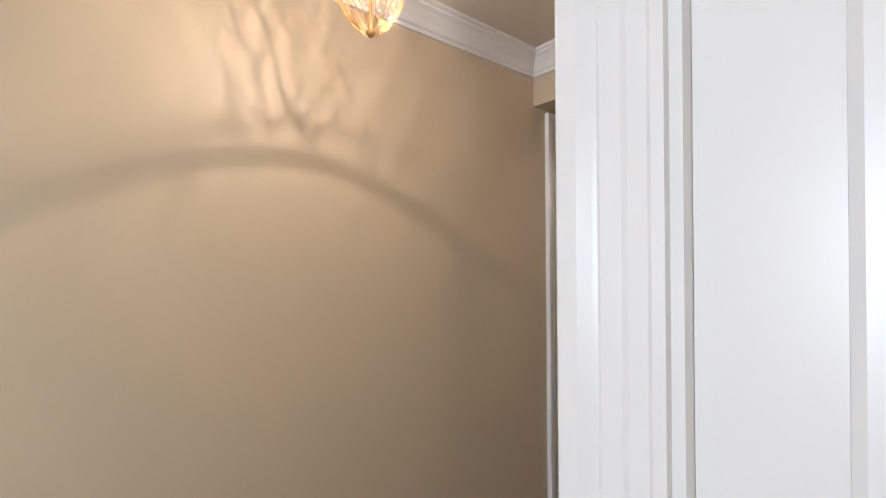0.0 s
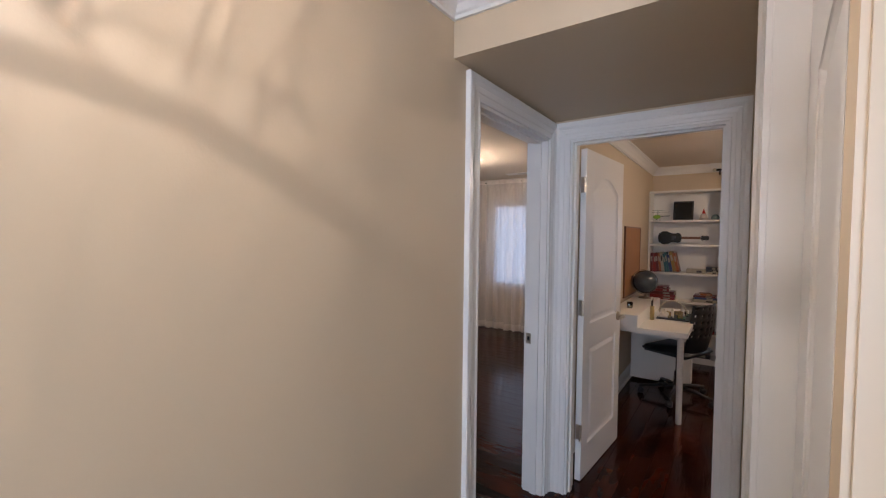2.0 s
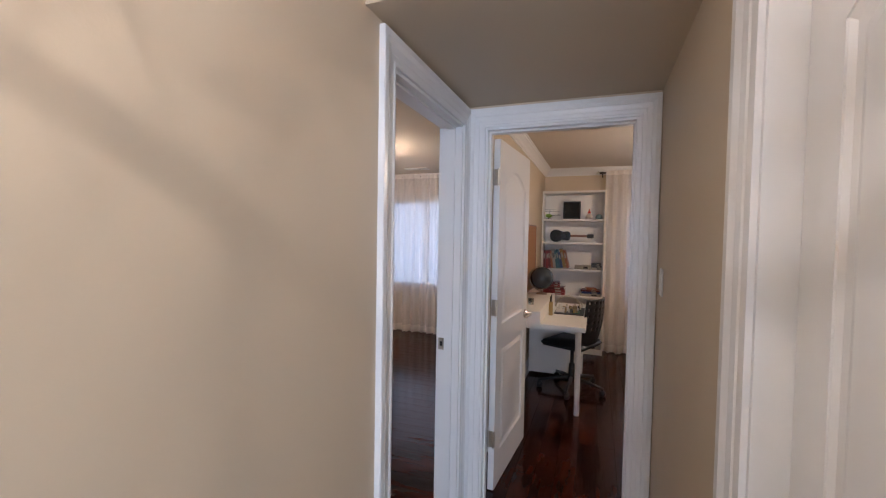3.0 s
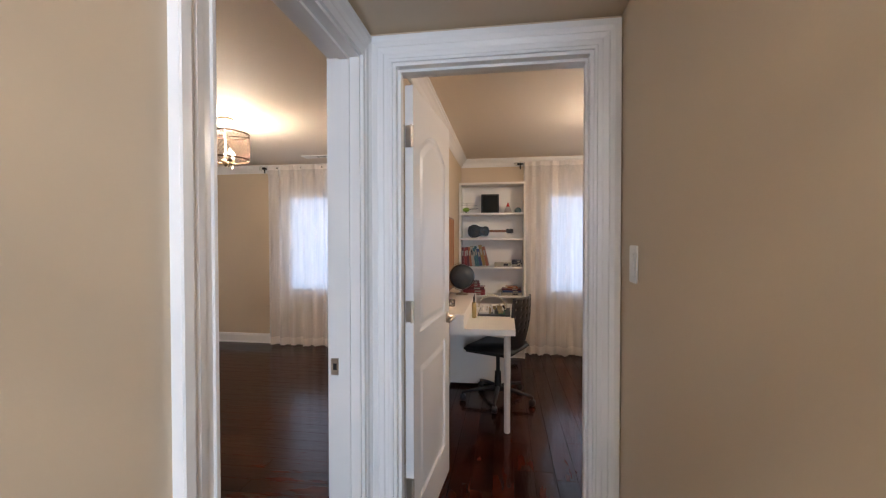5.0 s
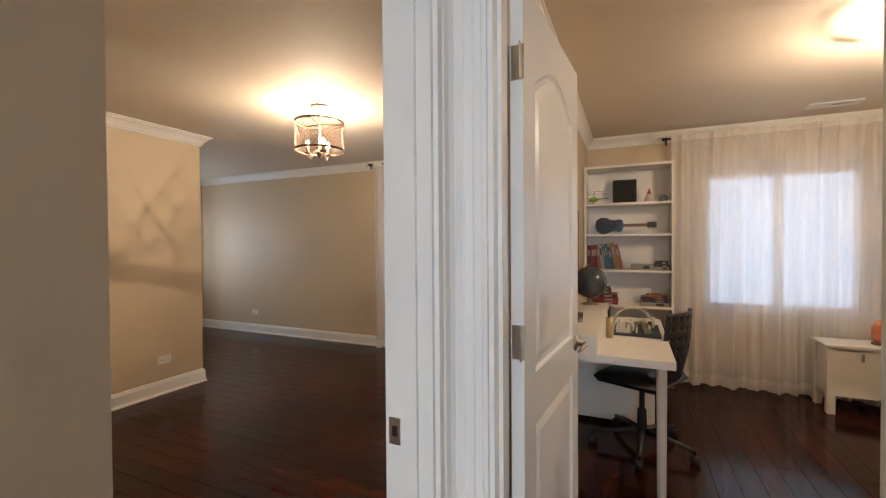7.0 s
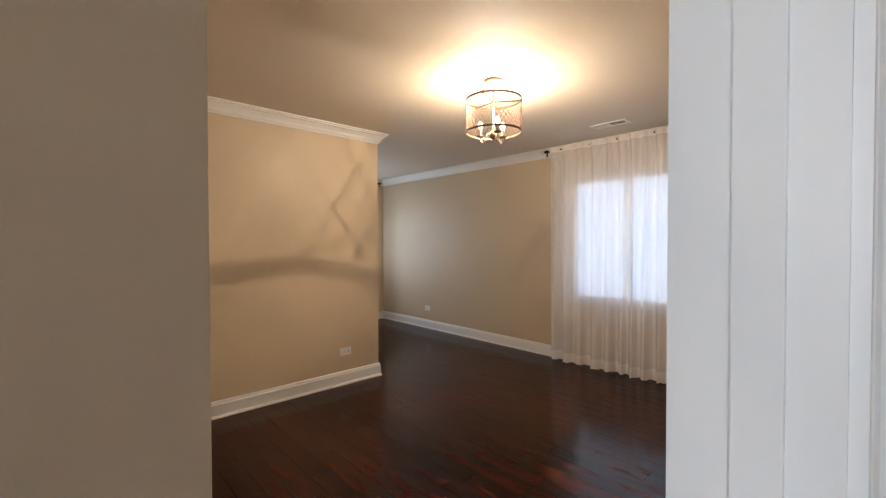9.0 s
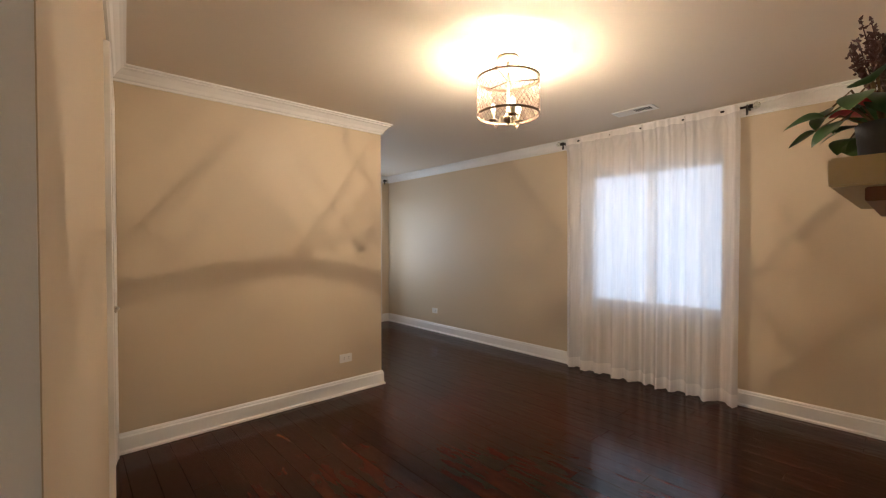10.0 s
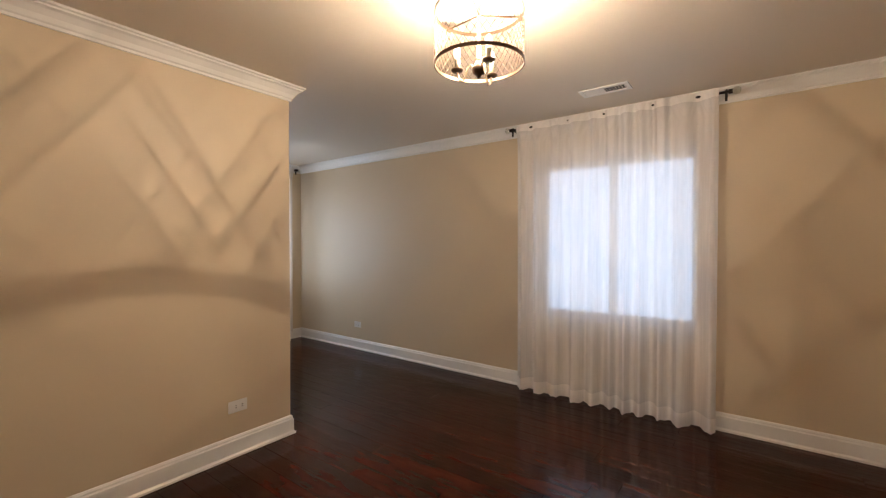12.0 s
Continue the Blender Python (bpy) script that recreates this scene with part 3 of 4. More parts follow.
# ---- ceiling fixtures ----
def drum_light(m, label, watts):
    """Semi-flush drum of wire lattice with three candles; local z 0 at the ceiling."""
    e = empty("drum_ceiling_light", m, label, "ceiling light", "drum ceiling lights")
    R, zt, zb = 0.178, -0.125, -0.330
    part("canopy", lathe([(0.0, 0), (0.062, 0), (0.066, -0.006), (0.064, -0.016), (0.05, -0.022), (0.012, -0.026), (0, -0.026)], 28), CHAMPAGNE, e, "round champagne canopy", True)
    for a in (0.4, 3.5):
        part("screw", lathe([(0.004, -0.021), (0.004, -0.026), (0, -0.027)], 8, Matrix.Translation((0.044 * math.cos(a), 0.044 * math.sin(a), 0))), BRONZE, e)
    part("stem", lathe([(0.010, -0.024), (0.008, -0.03), (0.008, -0.30), (0.014, -0.305), (0.014, -0.315)], 14), CHAMPAGNE, e, "", True)
    part("top_hoop", ring(R, zt, 0.005, 0.013), BRONZE, e, "dark bronze hoop")
    part("bottom_hoop", ring(R, zb, 0.005, 0.013), BRONZE, e, "dark bronze hoop")
    for k in range(3):
        a = 2 * math.pi * k / 3 + 0.5
        part("spoke", tube([(0.006 * math.cos(a), 0.006 * math.sin(a), -0.137), (R * math.cos(a), R * math.sin(a), zt)], 0.004, 6), BRONZE, e)
        part("clip", boxes((-0.006, -0.011, -0.012, 0.006, 0.011, 0.010), bevel=0.002), BRONZE, e, "small bronze clip").matrix_local = pose(R * math.cos(a), R * math.sin(a), zt, 0, 0, math.degrees(a))
    for k in range(38):
        for s in (-1, 1):
            a0 = 2 * math.pi * k / 38
            pts = []
            for i in range(9):
                a = a0 + s * 2 * math.pi * 5.0 / 38 * i / 8
                pts.append((R * math.cos(a), R * math.sin(a), zt + (zb - zt) * i / 8))
            part("lattice_wire", tube(pts, 0.0010, 4), BRONZE, e)
    part("hub", lathe([(0, -0.36), (0.006, -0.356), (0.010, -0.345), (0.024, -0.338), (0.028, -0.325), (0.028, -0.312), (0.02, -0.302), (0.012, -0.285)], 18, Matrix.Translation((0, 0, -0.03))), BRONZE, e, "turned bronze hub", True)
    for k in range(3):
        a = -0.93 + 2 * math.pi * k / 3
        c, s = math.cos(a), math.sin(a)
        prof = [(0.02, -0.318), (0.034, -0.300), (0.046, -0.312), (0.052, -0.345), (0.066, -0.366), (0.082, -0.355), (0.088, -0.325)]
        arm = part("arm", tube([(r * c, r * s, z - 0.03) for r, z in prof], 0.0042, 8), CHAMPAGNE, e, "curved arm", True)
        at = Matrix.Translation((0.088 * c, 0.088 * s, -0.03))
        part("drip_pan", lathe([(0, -0.328), (0.020, -0.326), (0.026, -0.318), (0.024, -0.315), (0, -0.317)], 18, at), BRONZE, arm, "", True)
        part("candle", lathe([(0.0105, -0.316), (0.0105, -0.275), (0.006, -0.273)], 14, at), CANDLE, e, "ivory candle sleeve", True)
        flame = [(0.006, -0.273), (0.012, -0.262), (0.0145, -0.246), (0.011, -0.232), (0.005, -0.224), (0.0015, -0.220)]
        part("bulb", lathe(flame, 12, at), LIT if k == 0 else WARM, e, "lit flame bulb", True)
        d = bpy.data.lights.new("candle_light", "POINT")
        d.energy, d.shadow_soft_size, d.color = watts * (0.50, 0.28, 0.22)[k], 0.0018, (1.0, 0.79, 0.56)
        new("candle_light", d).matrix_world = m @ Matrix.Translation((0.088 * c, 0.088 * s, -0.215))
    return e


drum_light(pose(6.005, 4.375, CH, 0, 0, 50), "bronze drum ceiling light with wire lattice and lit candle bulbs", LAMP)
drum_light(pose(6.12, 0.98, CH, 0, 0, 40), "bronze drum ceiling light in the office, lit", OFFICE_LAMP)


def nest_light(m, label, watts):
    """Semi-flush nest of tangled gilt twigs on two hoops, a gilt wire bowl hanging below; local z 0 at the ceiling."""
    e = empty("nest_ceiling_light", m, label, "ceiling light")
    rn = random.Random(21)
    R, zt, zb = 0.082, -0.165, -0.315
    part("canopy", lathe([(0.0, 0), (0.062, 0), (0.066, -0.006), (0.064, -0.016), (0.05, -0.022), (0.012, -0.026), (0, -0.026)], 28), GILT, e, "round gilt canopy", True)
    part("stem", lathe([(0.010, -0.024), (0.007, -0.03), (0.006, -0.165), (0.010, -0.17), (0.010, -0.19)], 14), GILT, e, "", True)
    part("top_hoop", ring(R * 0.9, zt, 0.004, 0.008), GILT, e, "gilt hoop")
    part("bottom_hoop", ring(R, zb, 0.004, 0.007), GILT, e, "gilt hoop")
    for k in range(3):
        a = 2 * math.pi * k / 3 + 0.2
        part("spoke", tube([(0.006 * math.cos(a), 0.006 * math.sin(a), zt - 0.01), (0.9 * R * math.cos(a), 0.9 * R * math.sin(a), zt)], 0.002, 6), GILT, e)
        part("lower_spoke", tube([(0.01 * math.cos(a), 0.01 * math.sin(a), -0.345), (0.05 * math.cos(a), 0.05 * math.sin(a), -0.330), (R * math.cos(a), R * math.sin(a), zb)], 0.002, 6), GILT, e)
    for k in range(110):
        a0 = 2 * math.pi * (k + rn.uniform(-0.4, 0.4)) / 110
        lean = rn.choice((-1, 1)) * rn.uniform(0.1, 0.8)
        w1, w2, ph = rn.uniform(-0.13, 0.13), rn.uniform(-0.07, 0.07), rn.uniform(0, 6.28)
        s0, s1 = (0.0, 1.0) if k % 3 else (rn.uniform(0.0, 0.3), rn.uniform(0.65, 0.95))
        pts = []
        for i in range(13):
            s = s0 + (s1 - s0) * i / 12
            a = a0 + lean * s + w1 * math.sin(5 * s + ph) + w2 * math.sin(13 * s + 2 * ph)
            rr = R * (0.9 + 0.1 * s) + 0.008 * math.sin(math.pi * s) * math.sin(7 * s + ph)
            pts.append((rr * math.cos(a), rr * math.sin(a), zt + (zb - zt) * s))
        part("twig", tube(pts, rn.uniform(0.0004, 0.0011), 5, taper=0.0005), GILT, e)
        for at in (3, 6, 9) if k % 2 else (5,):
            p = Vector(pts[at])
            b = a0 + lean * at / 12 + rn.choice((-1, 1)) * rn.uniform(0.15, 0.32)
            q = Vector((R * math.cos(b), R * math.sin(b), p.z - rn.uniform(0.015, 0.05)))
            part("twig", tube([p, p.lerp(q, 0.5) * 1.02, q], 0.0007, 5, taper=0.0005), GILT, e)
    for k in range(52):
        a0, turn = 2 * math.pi * k / 52, (1 if k % 2 else -1) * rn.uniform(0.5, 1.1)
        pts = []
        for i in range(9):
            s = i / 8
            rr = 0.006 + 0.075 * math.cos(1.5 * s) ** 0.6
            a = a0 + turn * s
            pts.append((rr * math.cos(a), rr * math.sin(a), zb - 0.135 * s + 0.006 * math.sin(9 * s + k)))
        part("bowl_wire", tube(pts, 0.0005, 5), GILT, e, "fine gilt wire")
    part("finial", lathe([(0.008, -0.338), (0.010, -0.345), (0.006, -0.352), (0.003, -0.36), (0.004, -0.448), (0.010, -0.455), (0.006, -0.462), (0, -0.464)], 14), GILT, e, "", True)
    for k, (share, size) in enumerate(((0.66, 0.0018), (0.34, 0.004))):
        x, z = (0.0, -0.255) if k == 0 else (-0.026, -0.268)
        part("bulb", lathe([(0.004, z + 0.045), (0.010, z + 0.036), (0.013, z + 0.022), (0.008, z + 0.008), (0.001, z + 0.004)], 12, Matrix.Translation((x, 0, 0))), WARM, e, "lit bulb", True)
        d = bpy.data.lights.new("nest_bulb_light", "POINT")
        d.energy, d.shadow_soft_size, d.color = watts * share, size, (1.0, 0.89, 0.78)
        new("nest_bulb_light", d).matrix_world = m @ Matrix.Translation((x, 0, z - size))
    return e


nest_light(pose(2.26, 2.135, CH, 0, 0, 25), "gilt twig nest ceiling light in the hall, lit", HALL_LAMP)


def vent(m, label):
    e = empty("ceiling_vent", m, label, "vent", "ceiling vents")
    part("frame", boxes((-0.16, -0.07, -0.008, 0.16, -0.045, 0), (-0.16, 0.045, -0.008, 0.16, 0.07, 0), (-0.16, -0.045, -0.008, -0.135, 0.045, 0), (0.135, -0.045, -0.008, 0.16, 0.045, 0)), WHITE, e)
    # flat black sheet paints the shade inside the duct
    part("backing", boxes((-0.135, -0.045, -0.002, 0.0, 0.045, 0)), BLACK, e, "black sheet for the shade of the duct behind the slats")
    part("cover_plate", boxes((0.0, -0.045, -0.006, 0.135, 0.045, 0)), WHITE, e, "plain closed half")
    for i in range(7):
        x = -0.126 + i * 0.0194
        bm = boxes((-0.0012, -0.044, -0.007, 0.0012, 0.044, 0.0))
        bmesh.ops.transform(bm, matrix=pose(x, 0, -0.001, 0, 38, 0), verts=bm.verts)
        part("slat", bm, WHITE, e)
    return e


vent(pose(7.52, 4.31, CH, 0, 0, 90), "white ceiling air vent near the curtain")
vent(pose(7.62, 0.87, CH, 0, 0, 90), "white ceiling air vent in the office")


def switch(m, label, name, category, rocker):
    e = empty(name, m, label, category)
    part("plate", boxes((-0.036, -0.006, -0.058, 0.036, 0, 0.058), bevel=0.0025), WHITE, e, "", False)
    if rocker:
        part("rocker", boxes((-0.017, -0.010, -0.034, 0.017, -0.006, 0.034), bevel=0.0015), WHITE, e, "paddle rocker")
    else:
        for z in (-0.028, 0.012):
            part("socket", boxes((-0.016, -0.0085, z, 0.016, -0.006, z + 0.026), bevel=0.001), WHITE, e, "outlet face")
            # the slots are black strips, their shade put in as colour
            part("slot", boxes((-0.008, -0.0092, z + 0.009, -0.005, -0.0083, z + 0.019), (0.005, -0.0092, z + 0.009, 0.008, -0.0083, z + 0.019)), BLACK, e, "black strips for the shade in the slots")
    return e


switch(pose(4.265, YR, 1.265, 0, 0, 180), "white rocker switch by the office door", "light_switch", "light switch", True)
switch(pose(5.85, YC, 0.30, 0, 90, 0), "white wall outlet above the baseboard", "wall_outlet", "outlet", False)
switch(pose(XW, 7.35, 0.30, 0, 0, -90) @ pose(0, 0, 0, 0, 90, 0), "white wall outlet on the far window wall", "wall_outlet", "outlet", False)

# ---- bedroom ledge with plants ----
led = empty("wall_ledge", pose(0, 0, 0), "pale wooden floating ledge on the bedroom wall", "shelf")
part("board", boxes((5.23, Y1B, 1.380, 6.05, 2.94, 1.437), bevel=0.004), OAK, led)
part("cleat", boxes((5.26, Y1B, 1.352, 6.0, 2.89, 1.379), bevel=0.002), BROWNWOOD, led, "brown cleat under the board")


def leaf_mesh(bm, m, ln, wd, fold=0.25, droop=0.3):
    rows = []
    for i in range(9):
        s = i / 8
        half = wd * (math.sin(math.pi * min(1, s * 0.97 + 0.03)) ** 0.75) * (1.15 - 0.5 * s)
        z = -droop * ln * s * s
        rows.append([bm.verts.new(m @ Vector((x, ln * s, z + abs(x) * fold))) for x in (-half, -half * 0.5, 0, half * 0.5, half)])
    for a, b in zip(rows, rows[1:]):
        for j in range(4):
            bm.faces.new((a[j], a[j + 1], b[j + 1], b[j]))


rl = random.Random(5)
pot = empty("potted_plant", pose(5.41, 2.868, 1.437), "broad-leaved green plant in a grey felt pot on the ledge", "plant")
part("pot", lathe([(0.045, 0), (0.052, 0.004), (0.058, 0.05), (0.064, 0.098), (0.060, 0.10), (0.054, 0.085), (0, 0.083)], 20, Matrix.Diagonal((0.74, 0.74, 0.9, 1))), FELT, pot, "grey felt pot", True)
bm = bmesh.new()
spots = [(95, 0.20, 0.05, 0.085), (60, 0.21, 0.10, 0.09), (20, 0.20, 0.12, 0.085), (-15, 0.23, 0.07, 0.095), (120, 0.16, 0.02, 0.08), (-45, 0.2, 0.05, 0.08), (45, 0.13, -0.02, 0.075), (150, 0.14, 0.09, 0.08), (5, 0.27, 0.10, 0.08), (75, 0.25, 0.02, 0.07), (30, 0.25, 0.0, 0.08), (-30, 0.12, 0.13, 0.09), (200, 0.12, 0.12, 0.09), (170, 0.2, 0.10, 0.09)]
stems = bmesh.new()
for a, r, h, ln in spots:
    c, s = math.cos(radians(a)), math.sin(radians(a))
    tip = Vector((r * c * 0.5, max(r * s * 0.48, -0.08), 0.085 + h * 0.7))
    tube([(0.01 * c, 0.01 * s, 0.08), (r * c * 0.3, max(r * s * 0.3, -0.06), 0.11 + h * 0.7), tip], 0.0022, 5, stems)
    low = Matrix.Translation((tip.x * 0.55, tip.y * 0.6, tip.z - 0.012)) @ pose(0, 0, 0, rl.uniform(-45, 0), rl.uniform(-30, 30), a - 60 + rl.uniform(-30, 30))
    leaf_mesh(bm, low, ln * 0.62, ln * 0.30, rl.uniform(0.1, 0.3), rl.uniform(0.2, 0.5))
    leaf_mesh(bm, Matrix.Translation(tip) @ pose(0, 0, 0, rl.uniform(-35, 5), rl.uniform(-30, 30), a - 90 + rl.uniform(-25, 25)), ln * 0.86, ln * 0.40, rl.uniform(0.1, 0.3), rl.uniform(0.1, 0.4))
part("foliage", bm, LEAF, pot, "glossy pointed leaves", True)
part("stalk", stems, STEM, pot)
bm = bmesh.new()
leaf_mesh(bm, pose(0.02, 0.03, 0.11, 20, 0, -20), 0.07, 0.035, 0.4, 0.1)
leaf_mesh(bm, pose(-0.03, 0.02, 0.12, 25, 0, 30), 0.06, 0.03, 0.4, 0.1)
part("bloom", bm, plain("red bloom", (0.62, 0.03, 0.03), 0.35), pot, "red waxy bloom", True)

hea = empty("dried_heather", pose(5.70, 2.85, 1.437), "dried purple-brown heather in a brown pot", "dried plant")
part("pot", lathe([(0.04, 0), (0.046, 0.004), (0.06, 0.13), (0.055, 0.13), (0.05, 0.115), (0, 0.113)], 18), plain("brown pot", (0.10, 0.055, 0.035), 0.6), hea, "brown pot", True)
bm = bmesh.new()
for i in range(60):
    a, sp, hh = rl.uniform(0, 6.28), rl.uniform(0.02, 0.11), rl.uniform(0.18, 0.31)
    p0 = Vector((0.02 * math.cos(a), 0.02 * math.sin(a), 0.11))
    p1 = Vector((sp * math.cos(a), max(-0.1, sp * math.sin(a)), 0.11 + hh))
    pm = p0.lerp(p1, 0.5) + Vector((0, 0, 0.02))
    tube([p0, pm, p1], 0.0022, 4, bm, taper=0.0014)
    for k in range(14):
        q = pm.lerp(p1, k / 13) + Vector((rl.uniform(-0.007, 0.007), rl.uniform(-0.007, 0.007), rl.uniform(-0.004, 0.004)))
        bmesh.ops.create_cone(bm, cap_ends=True, segments=4, radius1=0.0045, radius2=0.001, depth=0.011, matrix=Matrix.Translation(q) @ pose(0, 0, 0, rl.uniform(-60, 60), rl.uniform(-60, 60), 0))
part("inflorescence", bm, HEATHER, hea, "dry flower sprigs")
bk = empty("upright_book", pose(5.30, 2.815, 1.437, 0, 0, 0), "dark teal book with a green spine foot on the ledge", "book")
part("cover", boxes((-0.012, -0.05, 0, 0.012, 0.012, 0.17), bevel=0.002), plain("dark teal cover", (0.012, 0.045, 0.05), 0.4), bk)
part("band", boxes((-0.0125, -0.0505, 0.012, 0.0125, 0.0125, 0.065)), plain("green band", (0.03, 0.30, 0.12), 0.4), bk, "green lower band")

# ---- office ----
desk = empty("desk", pose(0, 0, 0), "white laminate desk with tapered white leg", "desk")
DX0, DX1, DY0, DY1 = 5.74, 6.94, 2.06, 2.645
part("tabletop", boxes((DX0, DY0, 0.70, DX1, DY1, 0.74), bevel=0.002), LAMINATE, desk)
for x, y in ((DX0 + 0.10, DY0 + 0.055), (DX0 + 0.10, DY1 - 0.055)):
    lg = part("leg", lathe([(0.019, 0.0), (0.021, 0.004), (0.024, 0.69), (0.03, 0.699)], 16, Matrix.Translation((x, y, 0))), LAMINATE, desk, "", True)
box_unit = empty("desk_riser", pose(0, 0, 0), "white low cabinet riser standing along the desk", "desk riser")
part("body", boxes((5.70, 2.405, 0.741, 6.90, 2.65, 0.845), bevel=0.002), LAMINATE, box_unit)
part("front_panel", boxes((5.696, 2.41, 0.744, 5.6995, 2.645, 0.842)), LAMINATE, box_unit)
drw = empty("drawer_unit", pose(0, 0, 0), "white drawer unit standing under the desk", "drawer unit")
part("body", boxes((6.735, 2.12, 0.03, 6.93, 2.64, 0.695), bevel=0.002), LAMINATE, drw)
for z in (0.04, 0.26, 0.48):
    d = part("drawer", boxes((6.74, 2.104, z, 6.925, 2.119, z + 0.21), bevel=0.002), LAMINATE, drw)

# shelf unit
SX0, SX1, SY0, SY1, SH = 7.735, 7.985, 1.905, 2.662, 2.02
shf = empty("bookcase", pose(0, 0, 0), "tall white bookcase, half full of books and toys", "bookcase")
part("side_panel", boxes((SX0, SY0, 0, SX1, SY0 + 0.018, SH)), LAMINATE, shf)
part("side_panel", boxes((SX0, SY1 - 0.018, 0, SX1, SY1, SH)), LAMINATE, shf)
part("top_panel", boxes((SX0, SY0 + 0.018, SH - 0.022, SX1, SY1 - 0.018, SH)), LAMINATE, shf)
part("back_panel", boxes((SX1 - 0.006, SY0 + 0.018, 0.05, SX1 - 0.001, SY1 - 0.018, SH - 0.022)), LAMINATE, shf)
part("plinth", boxes((SX0 + 0.02, SY0 + 0.018, 0, SX0 + 0.035, SY1 - 0.018, 0.07)), LAMINATE, shf)
LEV = [0.07, 0.36, 0.715, 1.045, 1.38, 1.67]
for z in LEV:
    part("shelf", boxes((SX0 + 0.004, SY0 + 0.018, z - 0.02, SX1 - 0.006, SY1 - 0.018, z)), LAMINATE, shf)

COV = [plain("red cover", (0.210, 0.015, 0.013), 0.4), plain("dark red cover", (0.100, 0.010, 0.010), 0.4), plain("orange cover", (0.275, 0.080, 0.020), 0.4), plain("teal cover", (0.015, 0.085, 0.100), 0.4), plain("blue cover", (0.015, 0.035, 0.110), 0.4), plain("ochre cover", (0.250, 0.150, 0.025), 0.4), plain("green cover", (0.025, 0.075, 0.035), 0.4), plain("dark cover", (0.013, 0.010, 0.013), 0.4), plain("cream cover", (0.310, 0.275, 0.210), 0.5)]
CNAME = ["red", "dark red", "orange", "teal", "blue", "ochre", "green", "black", "cream"]
PAGES = mat("paper pages", (0.68, 0.60, 0.46), 0.8, grain=0.6, gscale=50, stretch=(1, 1, 12))


def book(m, t, d, h, ci, where):
    """A hardback: local x thickness, y depth, z height, spine on local -y."""
    e = empty("book", m, CNAME[ci] + " hardback book " + where, "book", "books on the bookcase")
    part("pages", boxes((0.002, 0.004, 0.003, t - 0.002, d - 0.004, h - 0.003)), PAGES, e)
    part("cover", boxes((0, 0, 0, 0.002, d, h), (t - 0.002, 0, 0, t, d, h), (0.002, 0, 0, t - 0.002, 0.004, h)), COV[ci], e)
    part("title_bar", boxes((t * 0.25, -0.0006, h * 0.55, t * 0.75, 0.0, h * 0.82)), COV[8 if ci != 8 else 7], e, "illegible title on the spine")
    return e


rb = random.Random(11)
BR = Matrix.Rotation(radians(-90), 4, "Z")


def upright(z, y_from, y_to, order, hh):
    """Books side by side from the left end, spines towards the room."""
    y, lean = y_from, 0.0
    for i, ci in enumerate(order):
        t, h = rb.uniform(0.022, 0.036), hh * rb.uniform(0.86, 1.05)
        lean = 0 if i < 2 else min(13, 3 + i * 1.2)
        y -= t + h * 0.012
        if y < y_to:
            break
        book(Matrix.Translation((SX0 + 0.03, y + t, z + (0.0005 + t * math.sin(radians(lean))))) @ pose(0, 0, 0, 0, 0, -90) @ pose(0, 0, 0, 0, -lean, 0), t, 0.17, h, ci, "leaning on a shelf")


upright(LEV[3] + 0.001, SY1 - 0.022, 2.30, [1, 0, 1, 2, 8, 3, 3, 4, 5, 2, 6, 5], 0.235)


def stack(z, x, y, specs):
    for t, d, h, ci, rot in specs:
        book(pose(x, y, z, 0, 0, rot) @ pose(0, 0, t, 0, 90, 0) @ pose(0, -d / 2, -h / 2, 0, 0, 0), t, d, h, ci, "lying in a pile")
        z += t + 0.0008


stack(LEV[3], 7.86, 2.16, [(0.05, 0.15, 0.19, 8, -90)])
stack(LEV[3], 7.86, 2.00, [(0.03, 0.16, 0.12, 8, -90), (0.02, 0.16, 0.12, 7, -88), (0.03, 0.15, 0.11, 7, -92)])
stack(LEV[2], 7.86, 2.06, [(0.035, 0.19, 0.24, 8, -90), (0.025, 0.18, 0.22, 4, -86), (0.02, 0.19, 0.22, 1, -92), (0.02, 0.15, 0.12, 2, -80)])
stack(LEV[2], 7.86, 2.50, [(0.03, 0.19, 0.27, 0, -90), (0.03, 0.19, 0.27, 0, -88), (0.035, 0.19, 0.26, 1, -92), (0.03, 0.18, 0.15, 0, -90), (0.03, 0.17, 0.13, 1, -86)])
stack(LEV[1], 7.86, 2.10, [(0.03, 0.2, 0.28, 0, -90), (0.03, 0.2, 0.28, 7, -88), (0.02, 0.2, 0.26, 4, -92), (0.03, 0.2, 0.27, 7, -90), (0.025, 0.19, 0.26, 0, -90), (0.03, 0.19, 0.25, 7, -88), (0.02, 0.19, 0.24, 8, -90)])
stack(LEV[1], 7.86, 2.45, [(0.035, 0.2, 0.28, 7, -90), (0.03, 0.2, 0.28, 4, -88), (0.03, 0.2, 0.26, 7, -92), (0.03, 0.2, 0.27, 0, -90)])
stack(LEV[0], 7.86, 2.12, [(0.05, 0.2, 0.26, 7, -90), (0.03, 0.18, 0.2, 0, -70)])

